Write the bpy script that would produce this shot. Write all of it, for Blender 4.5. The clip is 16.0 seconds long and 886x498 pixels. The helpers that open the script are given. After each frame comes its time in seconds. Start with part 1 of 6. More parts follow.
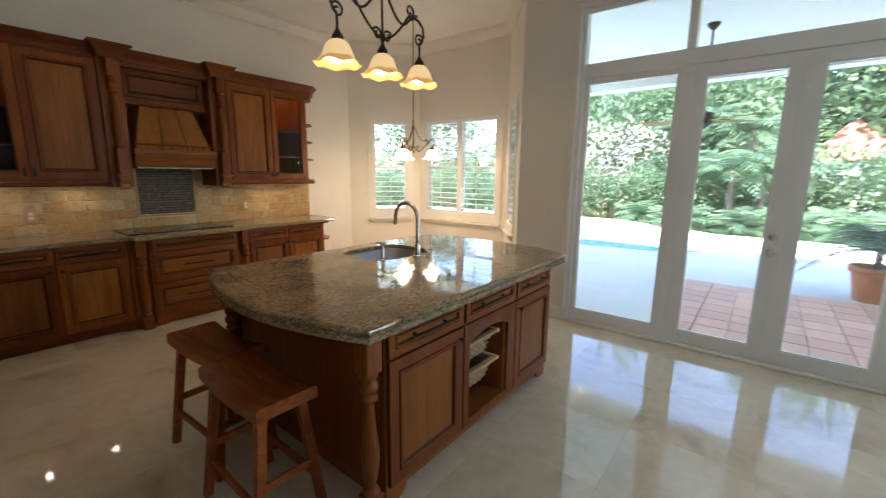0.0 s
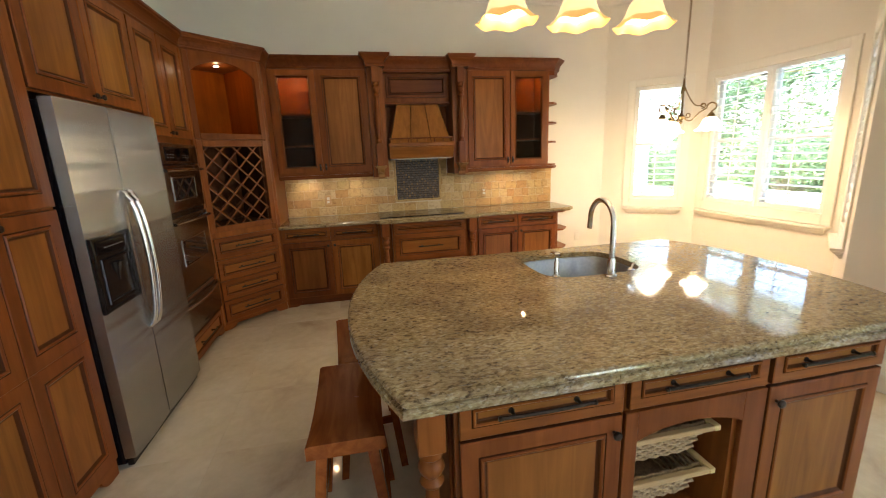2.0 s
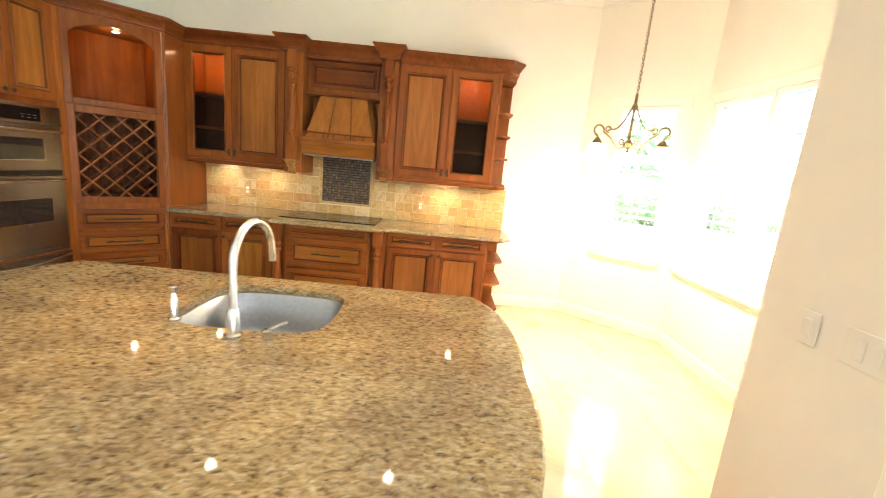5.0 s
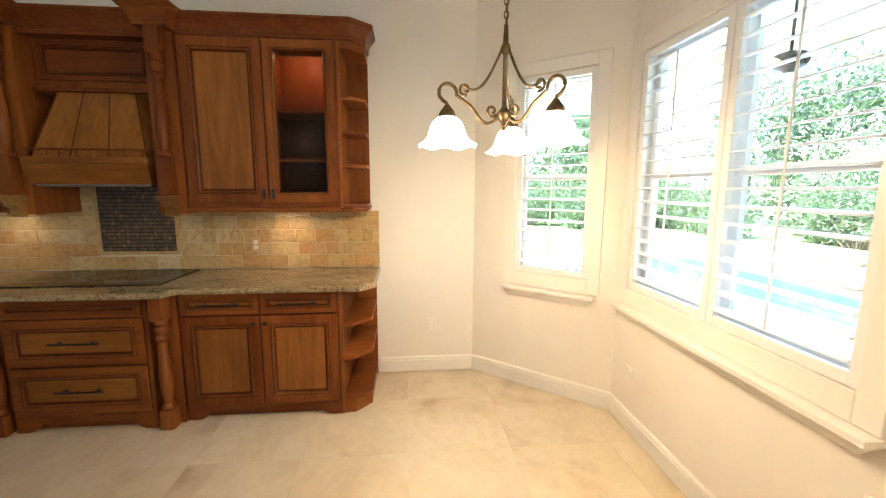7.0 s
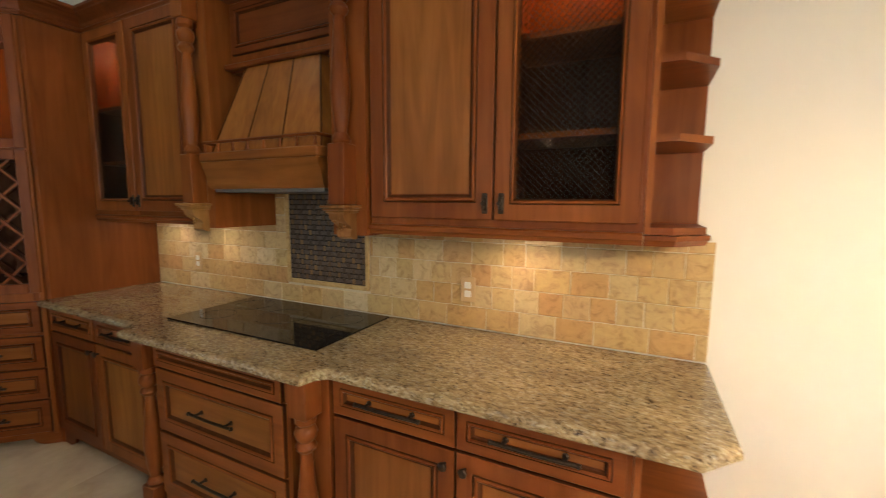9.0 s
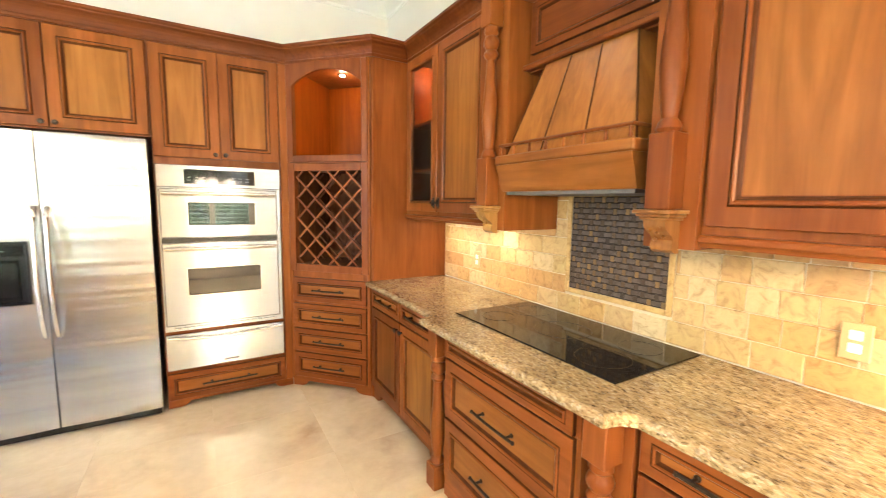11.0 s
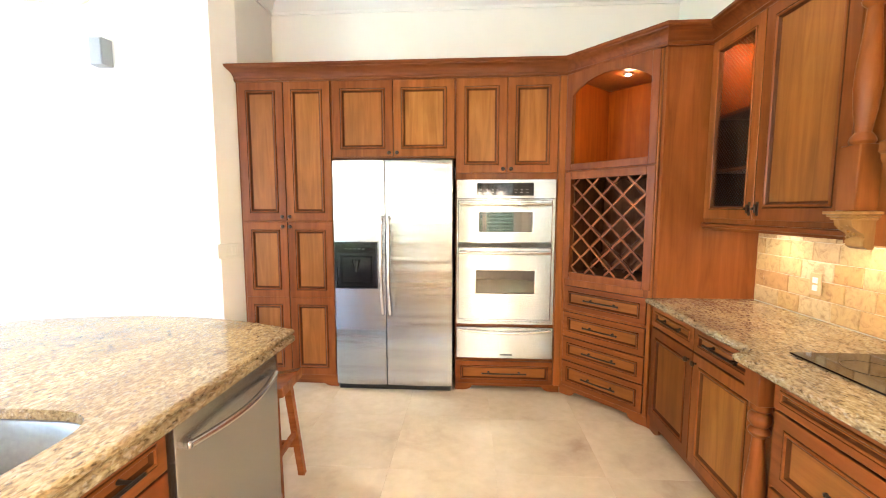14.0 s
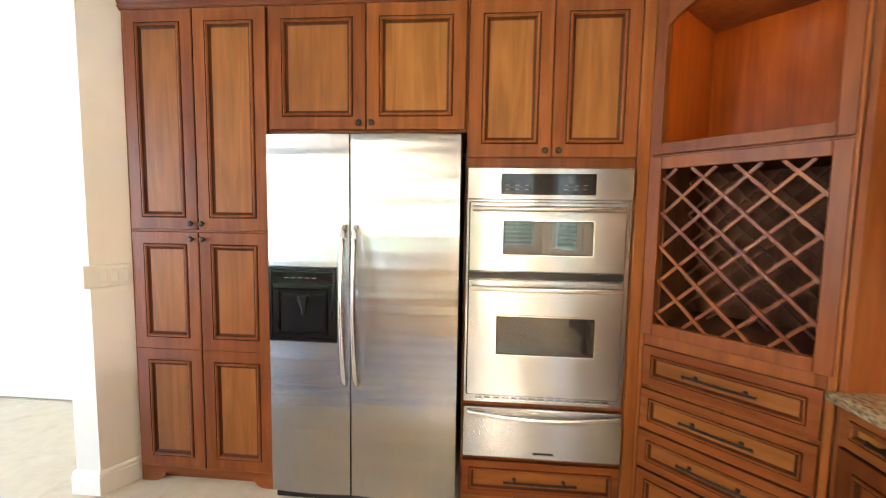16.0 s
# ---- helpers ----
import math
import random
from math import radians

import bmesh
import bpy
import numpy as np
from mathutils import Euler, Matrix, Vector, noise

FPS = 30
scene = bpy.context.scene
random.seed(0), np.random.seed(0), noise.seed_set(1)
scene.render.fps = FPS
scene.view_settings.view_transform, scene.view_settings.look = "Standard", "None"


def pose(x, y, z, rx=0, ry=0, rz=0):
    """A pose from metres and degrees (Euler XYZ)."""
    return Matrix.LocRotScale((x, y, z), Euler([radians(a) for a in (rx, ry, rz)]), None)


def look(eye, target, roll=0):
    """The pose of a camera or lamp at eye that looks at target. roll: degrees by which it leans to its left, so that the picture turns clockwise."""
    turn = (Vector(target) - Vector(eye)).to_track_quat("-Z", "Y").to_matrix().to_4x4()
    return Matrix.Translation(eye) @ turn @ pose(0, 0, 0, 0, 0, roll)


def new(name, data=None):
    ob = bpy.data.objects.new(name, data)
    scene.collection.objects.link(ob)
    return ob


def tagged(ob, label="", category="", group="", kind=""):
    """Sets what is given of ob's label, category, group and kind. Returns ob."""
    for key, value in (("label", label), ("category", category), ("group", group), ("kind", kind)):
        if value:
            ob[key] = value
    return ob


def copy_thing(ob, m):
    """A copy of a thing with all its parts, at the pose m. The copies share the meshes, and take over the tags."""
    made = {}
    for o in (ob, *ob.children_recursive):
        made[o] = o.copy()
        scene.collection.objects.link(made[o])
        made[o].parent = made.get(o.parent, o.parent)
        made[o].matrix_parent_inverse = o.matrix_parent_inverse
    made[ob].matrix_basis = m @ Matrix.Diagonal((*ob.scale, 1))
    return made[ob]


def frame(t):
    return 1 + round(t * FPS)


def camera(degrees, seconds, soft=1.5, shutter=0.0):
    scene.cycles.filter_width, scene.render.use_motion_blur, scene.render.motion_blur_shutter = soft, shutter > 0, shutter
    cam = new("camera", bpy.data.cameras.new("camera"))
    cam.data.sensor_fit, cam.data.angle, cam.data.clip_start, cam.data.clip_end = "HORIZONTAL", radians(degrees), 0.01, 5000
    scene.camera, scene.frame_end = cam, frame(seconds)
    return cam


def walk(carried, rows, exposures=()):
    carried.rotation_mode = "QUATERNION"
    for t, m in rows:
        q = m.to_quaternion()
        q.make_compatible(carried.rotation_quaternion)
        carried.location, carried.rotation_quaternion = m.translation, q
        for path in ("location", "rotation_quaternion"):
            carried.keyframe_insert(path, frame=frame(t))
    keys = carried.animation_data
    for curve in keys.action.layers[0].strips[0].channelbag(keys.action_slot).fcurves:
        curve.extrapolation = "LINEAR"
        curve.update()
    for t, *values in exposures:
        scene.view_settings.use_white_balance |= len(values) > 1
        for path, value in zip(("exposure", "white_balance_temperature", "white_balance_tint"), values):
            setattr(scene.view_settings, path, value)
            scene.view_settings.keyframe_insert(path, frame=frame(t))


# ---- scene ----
cam = camera(95.2, 16.0, soft=1.0, shutter=0.3)
PATH = [
    (0, (0.0, 0.0, 1.5), (-1.219, 1.544, 1.138), 0.6),
    (0.5, (-0.091, 0.195, 1.516), (-1.608, 1.433, 1.109), -0.1),
    (1, (-0.116, 0.384, 1.531), (-1.799, 1.375, 1.1), -0.5),
    (1.5, (-0.13, 0.612, 1.536), (-1.951, 1.312, 1.097), -1.4),
    (2, (-0.153, 0.873, 1.542), (-2.062, 1.273, 1.1), -2.2),
    (2.5, (-0.186, 1.167, 1.538), (-2.131, 1.335, 1.1), -1.8),
    (3, (-0.218, 1.483, 1.546), (-2.17, 1.484, 1.111), -0.7),
    (3.5, (-0.254, 1.815, 1.547), (-2.21, 1.764, 1.132), 0.9),
    (4, (-0.332, 2.137, 1.546), (-2.288, 2.063, 1.137), 3.0),
    (4.5, (-0.461, 2.446, 1.534), (-2.418, 2.391, 1.126), 4.7),
    (5, (-0.614, 2.722, 1.542), (-2.575, 2.755, 1.147), 5.5),
    (7.5, (-2.454, 3.717, 1.524), (-4.429, 3.879, 1.261), -1.0),
    (8, (-2.948, 3.595, 1.517), (-4.932, 3.472, 1.296), -0.5),
    (8.5, (-3.342, 3.38, 1.48), (-5.261, 2.855, 1.276), -0.0),
    (9, (-3.497, 3.193, 1.487), (-5.286, 2.327, 1.259), 0.4),
    (9.5, (-3.533, 3.056, 1.506), (-5.179, 1.946, 1.263), 0.5),
    (12, (-3.491, 2.846, 1.475), (-4.019, 0.93, 1.245), 1.2),
    (12.5, (-3.448, 2.834, 1.477), (-3.75, 0.872, 1.23), 1.1),
    (13, (-3.401, 2.826, 1.479), (-3.473, 0.843, 1.228), 0.7),
    (13.5, (-3.368, 2.821, 1.48), (-3.306, 0.834, 1.264), 0.1),
    (14, (-3.37, 2.777, 1.479), (-3.243, 0.79, 1.287), 0.0),
    (14.5, (-3.366, 2.51, 1.466), (-3.287, 0.519, 1.293), 0.3),
    (15, (-3.341, 2.138, 1.471), (-3.274, 0.147, 1.301), 0.5),
    (15.5, (-3.337, 1.864, 1.468), (-3.256, -0.127, 1.298), 0.4),
    (16, (-3.326, 1.533, 1.485), (-3.157, -0.453, 1.321), 0.9),
]
EXPOSURES = [(0.0, 3.05, 5950, 21), (1.0, 3.12, 6050, 21), (1.5, 3.4, 6250, 20), (2.0, 3.86, 6450, 20), (2.5, 4.2, 6500, 20), (3.5, 4.55, 6450, 20), (5.0, 4.95, 6350, 17), (7.5, 3.38, 5850, 20),
             (8.5, 3.48, 5720, 19), (9.0, 3.75, 5850, 19), (9.7, 4.8, 6150, 20), (12.0, 5.72, 6150, 20), (14.0, 5.5, 5900, 22), (16.0, 5.15, 5850, 22)]
walk(cam, [(t, look(eye, target, roll)) for t, eye, target, roll in PATH],
     exposures=EXPOSURES)

# ---- light ----
world = bpy.data.worlds.new("sky")
scene.world = world
world.use_nodes = True
_nt = world.node_tree
_sky = _nt.nodes.new("ShaderNodeTexSky")
_sky.sky_type = "NISHITA"
_sky.sun_disc = False
_sky.sun_elevation = radians(52)
_sky.sun_rotation = radians(165)
_nt.links.new(_sky.outputs[0], _nt.nodes["Background"].inputs[0])
_nt.nodes["Background"].inputs[1].default_value = 0.15


def lamp(name, kind, m, energy, color, size=0.0, size_y=0.0, cone=0.0):
    data = bpy.data.lights.new(name, kind)
    data.energy, data.color = energy, color
    if kind == "SUN":
        data.angle = size
    elif kind == "AREA":
        data.shape, data.size, data.size_y = "RECTANGLE", size, size_y
    else:
        data.shadow_soft_size = size
    if kind == "SPOT":
        data.spot_size, data.spot_blend = radians(cone), 0.6
    ob = new(name, data)
    ob.matrix_world = m
    return ob


WARM = (1.0, 0.72, 0.42)
lamp("sun", "SUN", look((3, -8, 12), (0, 0, 0)), 4.5, (1.0, 0.95, 0.87), radians(0.6))

# added lamp standing in for daylight, in the invented opening beside the french doors
lamp("added_north_daylight", "AREA", look((3.15, 3.93, 1.55), (3.6, 0.0, 1.2)), 9.5, (0.74, 0.88, 1.0), 2.0, 2.8)

# ---- materials ----


def material(name):
    m = bpy.data.materials.new(name)
    m.use_nodes = True
    nt = m.node_tree
    return m, nt, nt.nodes["Principled BSDF"]


def add(nt, kind, operation="", **values):
    n = nt.nodes.new("ShaderNode" + kind)
    if operation:
        n.operation = operation
    for key, value in values.items():
        n.inputs[key].default_value = value
    return n


def ramp(nt, fac, stops):
    n = nt.nodes.new("ShaderNodeValToRGB")
    el = n.color_ramp.elements
    while len(el) < len(stops):
        el.new(0.5)
    for e, (p, c) in zip(el, stops):
        e.position, e.color = p, (*c, 1)
    nt.links.new(fac, n.inputs[0])
    return n.outputs[0]


def coords(nt, scale=(1, 1, 1), shuffle=True, random_scale=7.0):
    tc = add(nt, "TexCoord")
    mp = add(nt, "Mapping")
    mp.inputs["Scale"].default_value = scale
    nt.links.new(tc.outputs["Object"], mp.inputs["Vector"])
    if shuffle:
        oi = add(nt, "ObjectInfo")
        ml = add(nt, "Math", operation="MULTIPLY")
        ml.inputs[1].default_value = random_scale
        nt.links.new(oi.outputs["Random"], ml.inputs[0])
        cb = add(nt, "CombineXYZ")
        for i in range(3):
            nt.links.new(ml.outputs[0], cb.inputs[i])
        nt.links.new(cb.outputs[0], mp.inputs["Location"])
    return mp.outputs[0]


def noise_node(nt, vec, scale, detail=5, rough=0.55, distort=0.0):
    n = add(nt, "TexNoise", Scale=scale, Detail=detail, Roughness=rough, Distortion=distort)
    nt.links.new(vec, n.inputs["Vector"])
    return n.outputs["Fac"]


def mix(nt, fac, a, b, mode="MIX"):
    n = nt.nodes.new("ShaderNodeMix")
    n.data_type, n.blend_type = "RGBA", mode
    for sock, v in ((n.inputs[0], fac), (n.inputs[6], a), (n.inputs[7], b)):
        if hasattr(v, "links"):
            nt.links.new(v, sock)
        elif isinstance(v, tuple):
            sock.default_value = (*v, 1)
        else:
            sock.default_value = v
    return n.outputs[2]


def vary(nt, col, amount, hue=0.0):
    """Slight differences of tone from piece to piece."""
    oi = add(nt, "ObjectInfo")
    hs = add(nt, "HueSaturation")
    mr = add(nt, "MapRange")
    mr.inputs[3].default_value, mr.inputs[4].default_value = 1 - amount, 1 + amount
    nt.links.new(oi.outputs["Random"], mr.inputs[0])
    nt.links.new(mr.outputs[0], hs.inputs["Value"])
    nt.links.new(col, hs.inputs["Color"])
    return hs.outputs[0]


def bump(nt, bsdf, height, strength, distance=0.002):
    b = add(nt, "Bump", Strength=strength, Distance=distance)
    nt.links.new(height, b.inputs["Height"])
    nt.links.new(b.outputs[0], bsdf.inputs["Normal"])


def wood(name, dark, mid, light, along="z", rough=0.33, tone=0.17, gloss=0.17):
    m, nt, bs = material(name)
    st = {"z": (7, 7, 0.55), "x": (0.55, 7, 7), "y": (7, 0.55, 7)}[along]
    v = coords(nt, st)
    grain = noise_node(nt, v, 2.6, 6, 0.55, 1.3)
    fine = noise_node(nt, v, 21.0, 4, 0.6)
    blotch = noise_node(nt, coords(nt, (1, 1, 0.6)), 2.6, 4, 0.55, 0.4)
    c = ramp(nt, grain, [(0.22, dark), (0.5, mid), (0.80, light)])
    c = mix(nt, 0.06, c, ramp(nt, fine, [(0.35, dark), (0.65, light)]))
    c = mix(nt, 0.6, c, ramp(nt, blotch, [(0.28, (0.60, 0.54, 0.50)), (0.5, (0.96, 0.95, 0.94)), (0.74, (1.18, 1.16, 1.12))]), "MULTIPLY")
    # glued staves of slightly different boards
    sp = add(nt, "SeparateXYZ")
    nt.links.new(coords(nt, (11.3, 11.3, 11.3)), sp.inputs[0])
    run = add(nt, "Math", operation="ADD")
    cross = {"z": (0, 1), "x": (1, 2), "y": (0, 2)}[along]
    for k in range(2):
        nt.links.new(sp.outputs[cross[k]], run.inputs[k])
    fl = add(nt, "Math", operation="FLOOR")
    nt.links.new(run.outputs[0], fl.inputs[0])
    wn = nt.nodes.new("ShaderNodeTexWhiteNoise")
    wn.noise_dimensions = "1D"
    nt.links.new(fl.outputs[0], wn.inputs["W"])
    c = mix(nt, 0.55, c, ramp(nt, wn.outputs["Value"], [(0.0, (0.86, 0.83, 0.80)), (1.0, (1.12, 1.12, 1.12))]), "MULTIPLY")
    tone_of = add(nt, "ObjectInfo")
    c = mix(nt, tone / 0.17, c, ramp(nt, tone_of.outputs["Random"], [(0.0, (0.86, 0.80, 0.80)), (0.3, (1.02, 1.0, 1.0)), (0.7, (1.20, 1.26, 1.2)), (1.0, (1.40, 1.56, 1.4))]), "MULTIPLY")
    nt.links.new(c, bs.inputs["Base Color"])
    rr = add(nt, "MapRange")
    rr.inputs[3].default_value, rr.inputs[4].default_value = rough - 0.06, rough + 0.1
    nt.links.new(blotch, rr.inputs[0])
    nt.links.new(rr.outputs[0], bs.inputs["Roughness"])
    bs.inputs["Specular IOR Level"].default_value = gloss
    bump(nt, bs, fine, 0.06, 0.001)
    return m


WOOD = wood("cabinet_wood_upright", (0.122, 0.0315, 0.0066), (0.176, 0.0500, 0.0105), (0.228, 0.0710, 0.0160))
PANEL = wood("golden_panel_wood", (0.156, 0.0525, 0.0105), (0.226, 0.0830, 0.0170), (0.290, 0.1160, 0.0255))
PANEL_H = wood("golden_panel_wood_level", (0.156, 0.0525, 0.0105), (0.226, 0.0830, 0.0170), (0.290, 0.1160, 0.0255), "x")
WOOD_H = wood("cabinet_wood_level", (0.122, 0.0315, 0.0066), (0.176, 0.0500, 0.0105), (0.228, 0.0710, 0.0160), "x")
GLAZE = wood("glazed_groove_wood", (0.046, 0.0130, 0.0035), (0.066, 0.0200, 0.0052), (0.090, 0.030, 0.0080), rough=0.45, gloss=0.12)
CROWN = wood("crown_wood", (0.100, 0.0250, 0.0055), (0.145, 0.0385, 0.0080), (0.185, 0.0550, 0.0120), "x")
# inner wood with the warm glow of the small lamps mixed into its red
NICHE = wood("red_lamplit_wood", (0.20, 0.040, 0.002), (0.27, 0.055, 0.0025), (0.32, 0.074, 0.0035), gloss=0.08)
# darkened copy of the cabinet wood: shade of the recesses put into the colour
SHADED_IN = wood("shaded_inner_wood", (0.048, 0.018, 0.009), (0.078, 0.031, 0.015), (0.110, 0.045, 0.022), rough=0.55, gloss=0.05)
STOOL = wood("stool_wood", (0.14, 0.032, 0.008), (0.21, 0.055, 0.013), (0.28, 0.085, 0.022), "x", rough=0.22)
CARVED = wood("carved_gilt_wood", (0.14, 0.06, 0.018), (0.27, 0.13, 0.04), (0.36, 0.19, 0.07), rough=0.4)


def plaster(name, col, rough=0.75, strength=0.05):
    m, nt, bs = material(name)
    v = coords(nt, shuffle=False)
    n = noise_node(nt, v, 1.1, 4)
    nt.links.new(ramp(nt, n, [(0.3, tuple(k * 0.95 for k in col)), (0.7, tuple(min(1, k * 1.03) for k in col))]), bs.inputs["Base Color"])
    bs.inputs["Roughness"].default_value = rough
    bump(nt, bs, noise_node(nt, v, 140, 3), strength, 0.001)
    return m


WALL = plaster("cream_wall_paint", (0.80, 0.755, 0.675))
CEIL = plaster("white_ceiling_paint", (0.84, 0.82, 0.77))
TRIM = plaster("white_trim_paint", (0.80, 0.77, 0.70), 0.4, 0.02)
WHITE = plaster("white_window_paint", (0.80, 0.80, 0.78), 0.35, 0.02)
PLATE = plaster("plastic_plate", (0.78, 0.75, 0.68), 0.35, 0.0)
MARK = plaster("dim_print", (0.22, 0.22, 0.22), 0.4, 0.0)
TAN_PLATE = plaster("tan_plate", (0.55, 0.36, 0.17), 0.4, 0.02)


def granite():
    m, nt, bs = material("speckled_granite")
    v = coords(nt, (1.0, 0.5, 1.0), shuffle=False)
    vd = add(nt, "VectorMath", operation="ADD")
    nd = add(nt, "TexNoise", Scale=30.0, Detail=2.0)
    nt.links.new(v, nd.inputs["Vector"])
    sc = add(nt, "VectorMath", operation="SCALE")
    sc.inputs["Scale"].default_value = 0.018
    nt.links.new(nd.outputs["Color"], sc.inputs[0])
    nt.links.new(v, vd.inputs[0])
    nt.links.new(sc.outputs[0], vd.inputs[1])
    w = vd.outputs[0]
    base = ramp(nt, noise_node(nt, w, 78, 6, 0.7), [(0.30, (0.026, 0.020, 0.013)), (0.41, (0.140, 0.092, 0.042)), (0.50, (0.34, 0.25, 0.125)), (0.60, (0.46, 0.375, 0.22)), (0.72, (0.58, 0.52, 0.40))])
    vo = add(nt, "TexVoronoi", Scale=170.0)
    nt.links.new(w, vo.inputs["Vector"])
    sep = add(nt, "SeparateColor")
    nt.links.new(vo.outputs["Color"], sep.inputs[0])
    chips = ramp(nt, sep.outputs[0], [(0.0, (0.025, 0.02, 0.016)), (0.10, (0.06, 0.045, 0.03)), (0.14, (0.36, 0.26, 0.15)), (0.8, (0.42, 0.34, 0.22)), (0.9, (0.58, 0.54, 0.46))])
    c = mix(nt, 0.38, base, chips)
    big = noise_node(nt, coords(nt, (1.0, 0.6, 1.0), shuffle=False), 5.0, 4)
    c = mix(nt, 0.75, c, ramp(nt, big, [(0.35, (0.48, 0.43, 0.37)), (0.65, (0.88, 0.84, 0.70))]), "MULTIPLY")
    nt.links.new(c, bs.inputs["Base Color"])
    bs.inputs["Roughness"].default_value = 0.05
    bump(nt, bs, noise_node(nt, v, 60, 2), 0.015, 0.001)
    return m


GRANITE = granite()


def stone(name, stops, rough, scale=3.0, tone=0.06, relief=0.03, spots=None):
    m, nt, bs = material(name)
    v = coords(nt, random_scale=31.0)
    a = noise_node(nt, v, scale, 7, 0.6, 0.5)
    c = ramp(nt, a, stops)
    b = noise_node(nt, v, scale * 7, 5, 0.6)
    c = mix(nt, 0.5, c, ramp(nt, b, [(0.3, (0.84, 0.82, 0.79)), (0.7, (1.06, 1.05, 1.04))]), "MULTIPLY")
    if spots:
        c = mix(nt, ramp(nt, noise_node(nt, v, scale * 13, 3), [(0.62, (0, 0, 0)), (0.70, (0.55, 0.55, 0.55))]), c, spots)
    nt.links.new(vary(nt, c, tone), bs.inputs["Base Color"])
    bs.inputs["Roughness"].default_value = rough
    bs.inputs["Specular IOR Level"].default_value = 0.85 if rough < 0.2 else 0.5
    bump(nt, bs, b, relief, 0.002)
    return m


MARBLE = stone("polished_cream_marble", [(0.22, (0.40, 0.30, 0.20)), (0.36, (0.55, 0.455, 0.33)), (0.46, (0.62, 0.535, 0.385)), (0.75, (0.69, 0.615, 0.475))], 0.055, 1.9, 0.02, 0.006)
GROUT = plaster("floor_grout", (0.57, 0.49, 0.36), 0.3)
def travertine():
    m, nt, bs = material("tumbled_travertine")
    v = coords(nt, random_scale=53.0)
    oi = add(nt, "ObjectInfo")
    c = ramp(nt, oi.outputs["Random"], [(0.0, (0.48, 0.36, 0.16)), (0.22, (0.48, 0.30, 0.105)), (0.45, (0.55, 0.43, 0.23)), (0.65, (0.45, 0.255, 0.085)), (0.82, (0.51, 0.35, 0.135)), (1.0, (0.59, 0.49, 0.30))])
    c = mix(nt, 0.8, c, ramp(nt, noise_node(nt, v, 17, 6, 0.65, 1.6), [(0.3, (0.55, 0.40, 0.26)), (0.48, (1, 0.94, 0.86)), (0.7, (1.18, 1.15, 1.1))]), "MULTIPLY")
    p = noise_node(nt, v, 70, 4)
    nt.links.new(c, bs.inputs["Base Color"])
    bs.inputs["Roughness"].default_value = 0.5
    bump(nt, bs, p, 0.35, 0.002)
    return m


TRAV = travertine()
SPLASH_GROUT = plaster("splash_grout", (0.66, 0.56, 0.38), 0.8, 0.2)
TERRA = stone("terracotta_paver", [(0.3, (0.68, 0.38, 0.28)), (0.7, (0.76, 0.47, 0.36))], 0.6, 4.0, 0.12, 0.1)
DECK = stone("pale_pool_deck", [(0.3, (0.70, 0.68, 0.64)), (0.7, (0.80, 0.78, 0.74))], 0.8, 1.5, 0.0, 0.1)


def plain(name, col, rough, metal=0.0, variation=0.1, scale=20.0, relief=0.0, coat=0.0):
    m, nt, bs = material(name)
    v = coords(nt)
    n = noise_node(nt, v, scale, 4)
    nt.links.new(ramp(nt, n, [(0.3, tuple(k * (1 - variation) for k in col)), (0.7, tuple(min(1.0, k * (1 + variation)) for k in col))]), bs.inputs["Base Color"])
    bs.inputs["Roughness"].default_value, bs.inputs["Metallic"].default_value = rough, metal
    bs.inputs["Coat Weight"].default_value = coat
    if relief:
        bump(nt, bs, n, relief, 0.002)
    return m


def brushed(name, col, rough, stretch=(220, 220, 1.2), wave=0.25, turn=0.0):
    m, nt, bs = material(name)
    n = noise_node(nt, coords(nt, stretch), 1.0, 3)
    w = noise_node(nt, coords(nt, (0.12, 0.12, 3.4)), 1.6, 2)
    nt.links.new(ramp(nt, n, [(0.3, tuple(k * 0.9 for k in col)), (0.7, col)]), bs.inputs["Base Color"])
    bs.inputs["Metallic"].default_value, bs.inputs["Roughness"].default_value = 1.0, rough
    tg = nt.nodes.new("ShaderNodeTangent")
    tg.direction_type, tg.axis = "RADIAL", "Z"
    nt.links.new(tg.outputs[0], bs.inputs["Tangent"])
    bs.inputs["Anisotropic"].default_value, bs.inputs["Anisotropic Rotation"].default_value = 1.0, turn
    b1 = add(nt, "Bump", Strength=0.06, Distance=0.0006)
    b2 = add(nt, "Bump", Strength=wave, Distance=0.02)
    nt.links.new(n, b1.inputs["Height"])
    nt.links.new(w, b2.inputs["Height"])
    nt.links.new(b2.outputs[0], b1.inputs["Normal"])
    nt.links.new(b1.outputs[0], bs.inputs["Normal"])
    return m


STEEL = brushed("brushed_stainless", (0.41, 0.41, 0.405), 0.27, wave=0.7)
STEEL_FLAT = brushed("brushed_stainless_level", (0.42, 0.43, 0.44), 0.24, (1.2, 220, 220), 0.12, 0.25)
SINK_STEEL = plain("satin_sink_steel", (0.33, 0.345, 0.37), 0.40, 1.0, 0.08, 60)
CHROME = plain("satin_nickel", (0.66, 0.65, 0.63), 0.2, 1.0, 0.04)
BRONZE = plain("oil_rubbed_bronze", (0.045, 0.033, 0.024), 0.42, 0.8, 0.35, 60, 0.1)
BRASS = plain("antique_brass", (0.20, 0.135, 0.06), 0.38, 0.9, 0.4, 40, 0.1)
BLACK = plain("black_plastic", (0.007, 0.007, 0.008), 0.22, 0.0, 0.2)
BLACK_GLASS = plain("black_glass", (0.007, 0.006, 0.006), 0.06, 0.0, 0.1)
BLACK_GLASS.node_tree.nodes["Principled BSDF"].inputs["Specular IOR Level"].default_value = 0.33
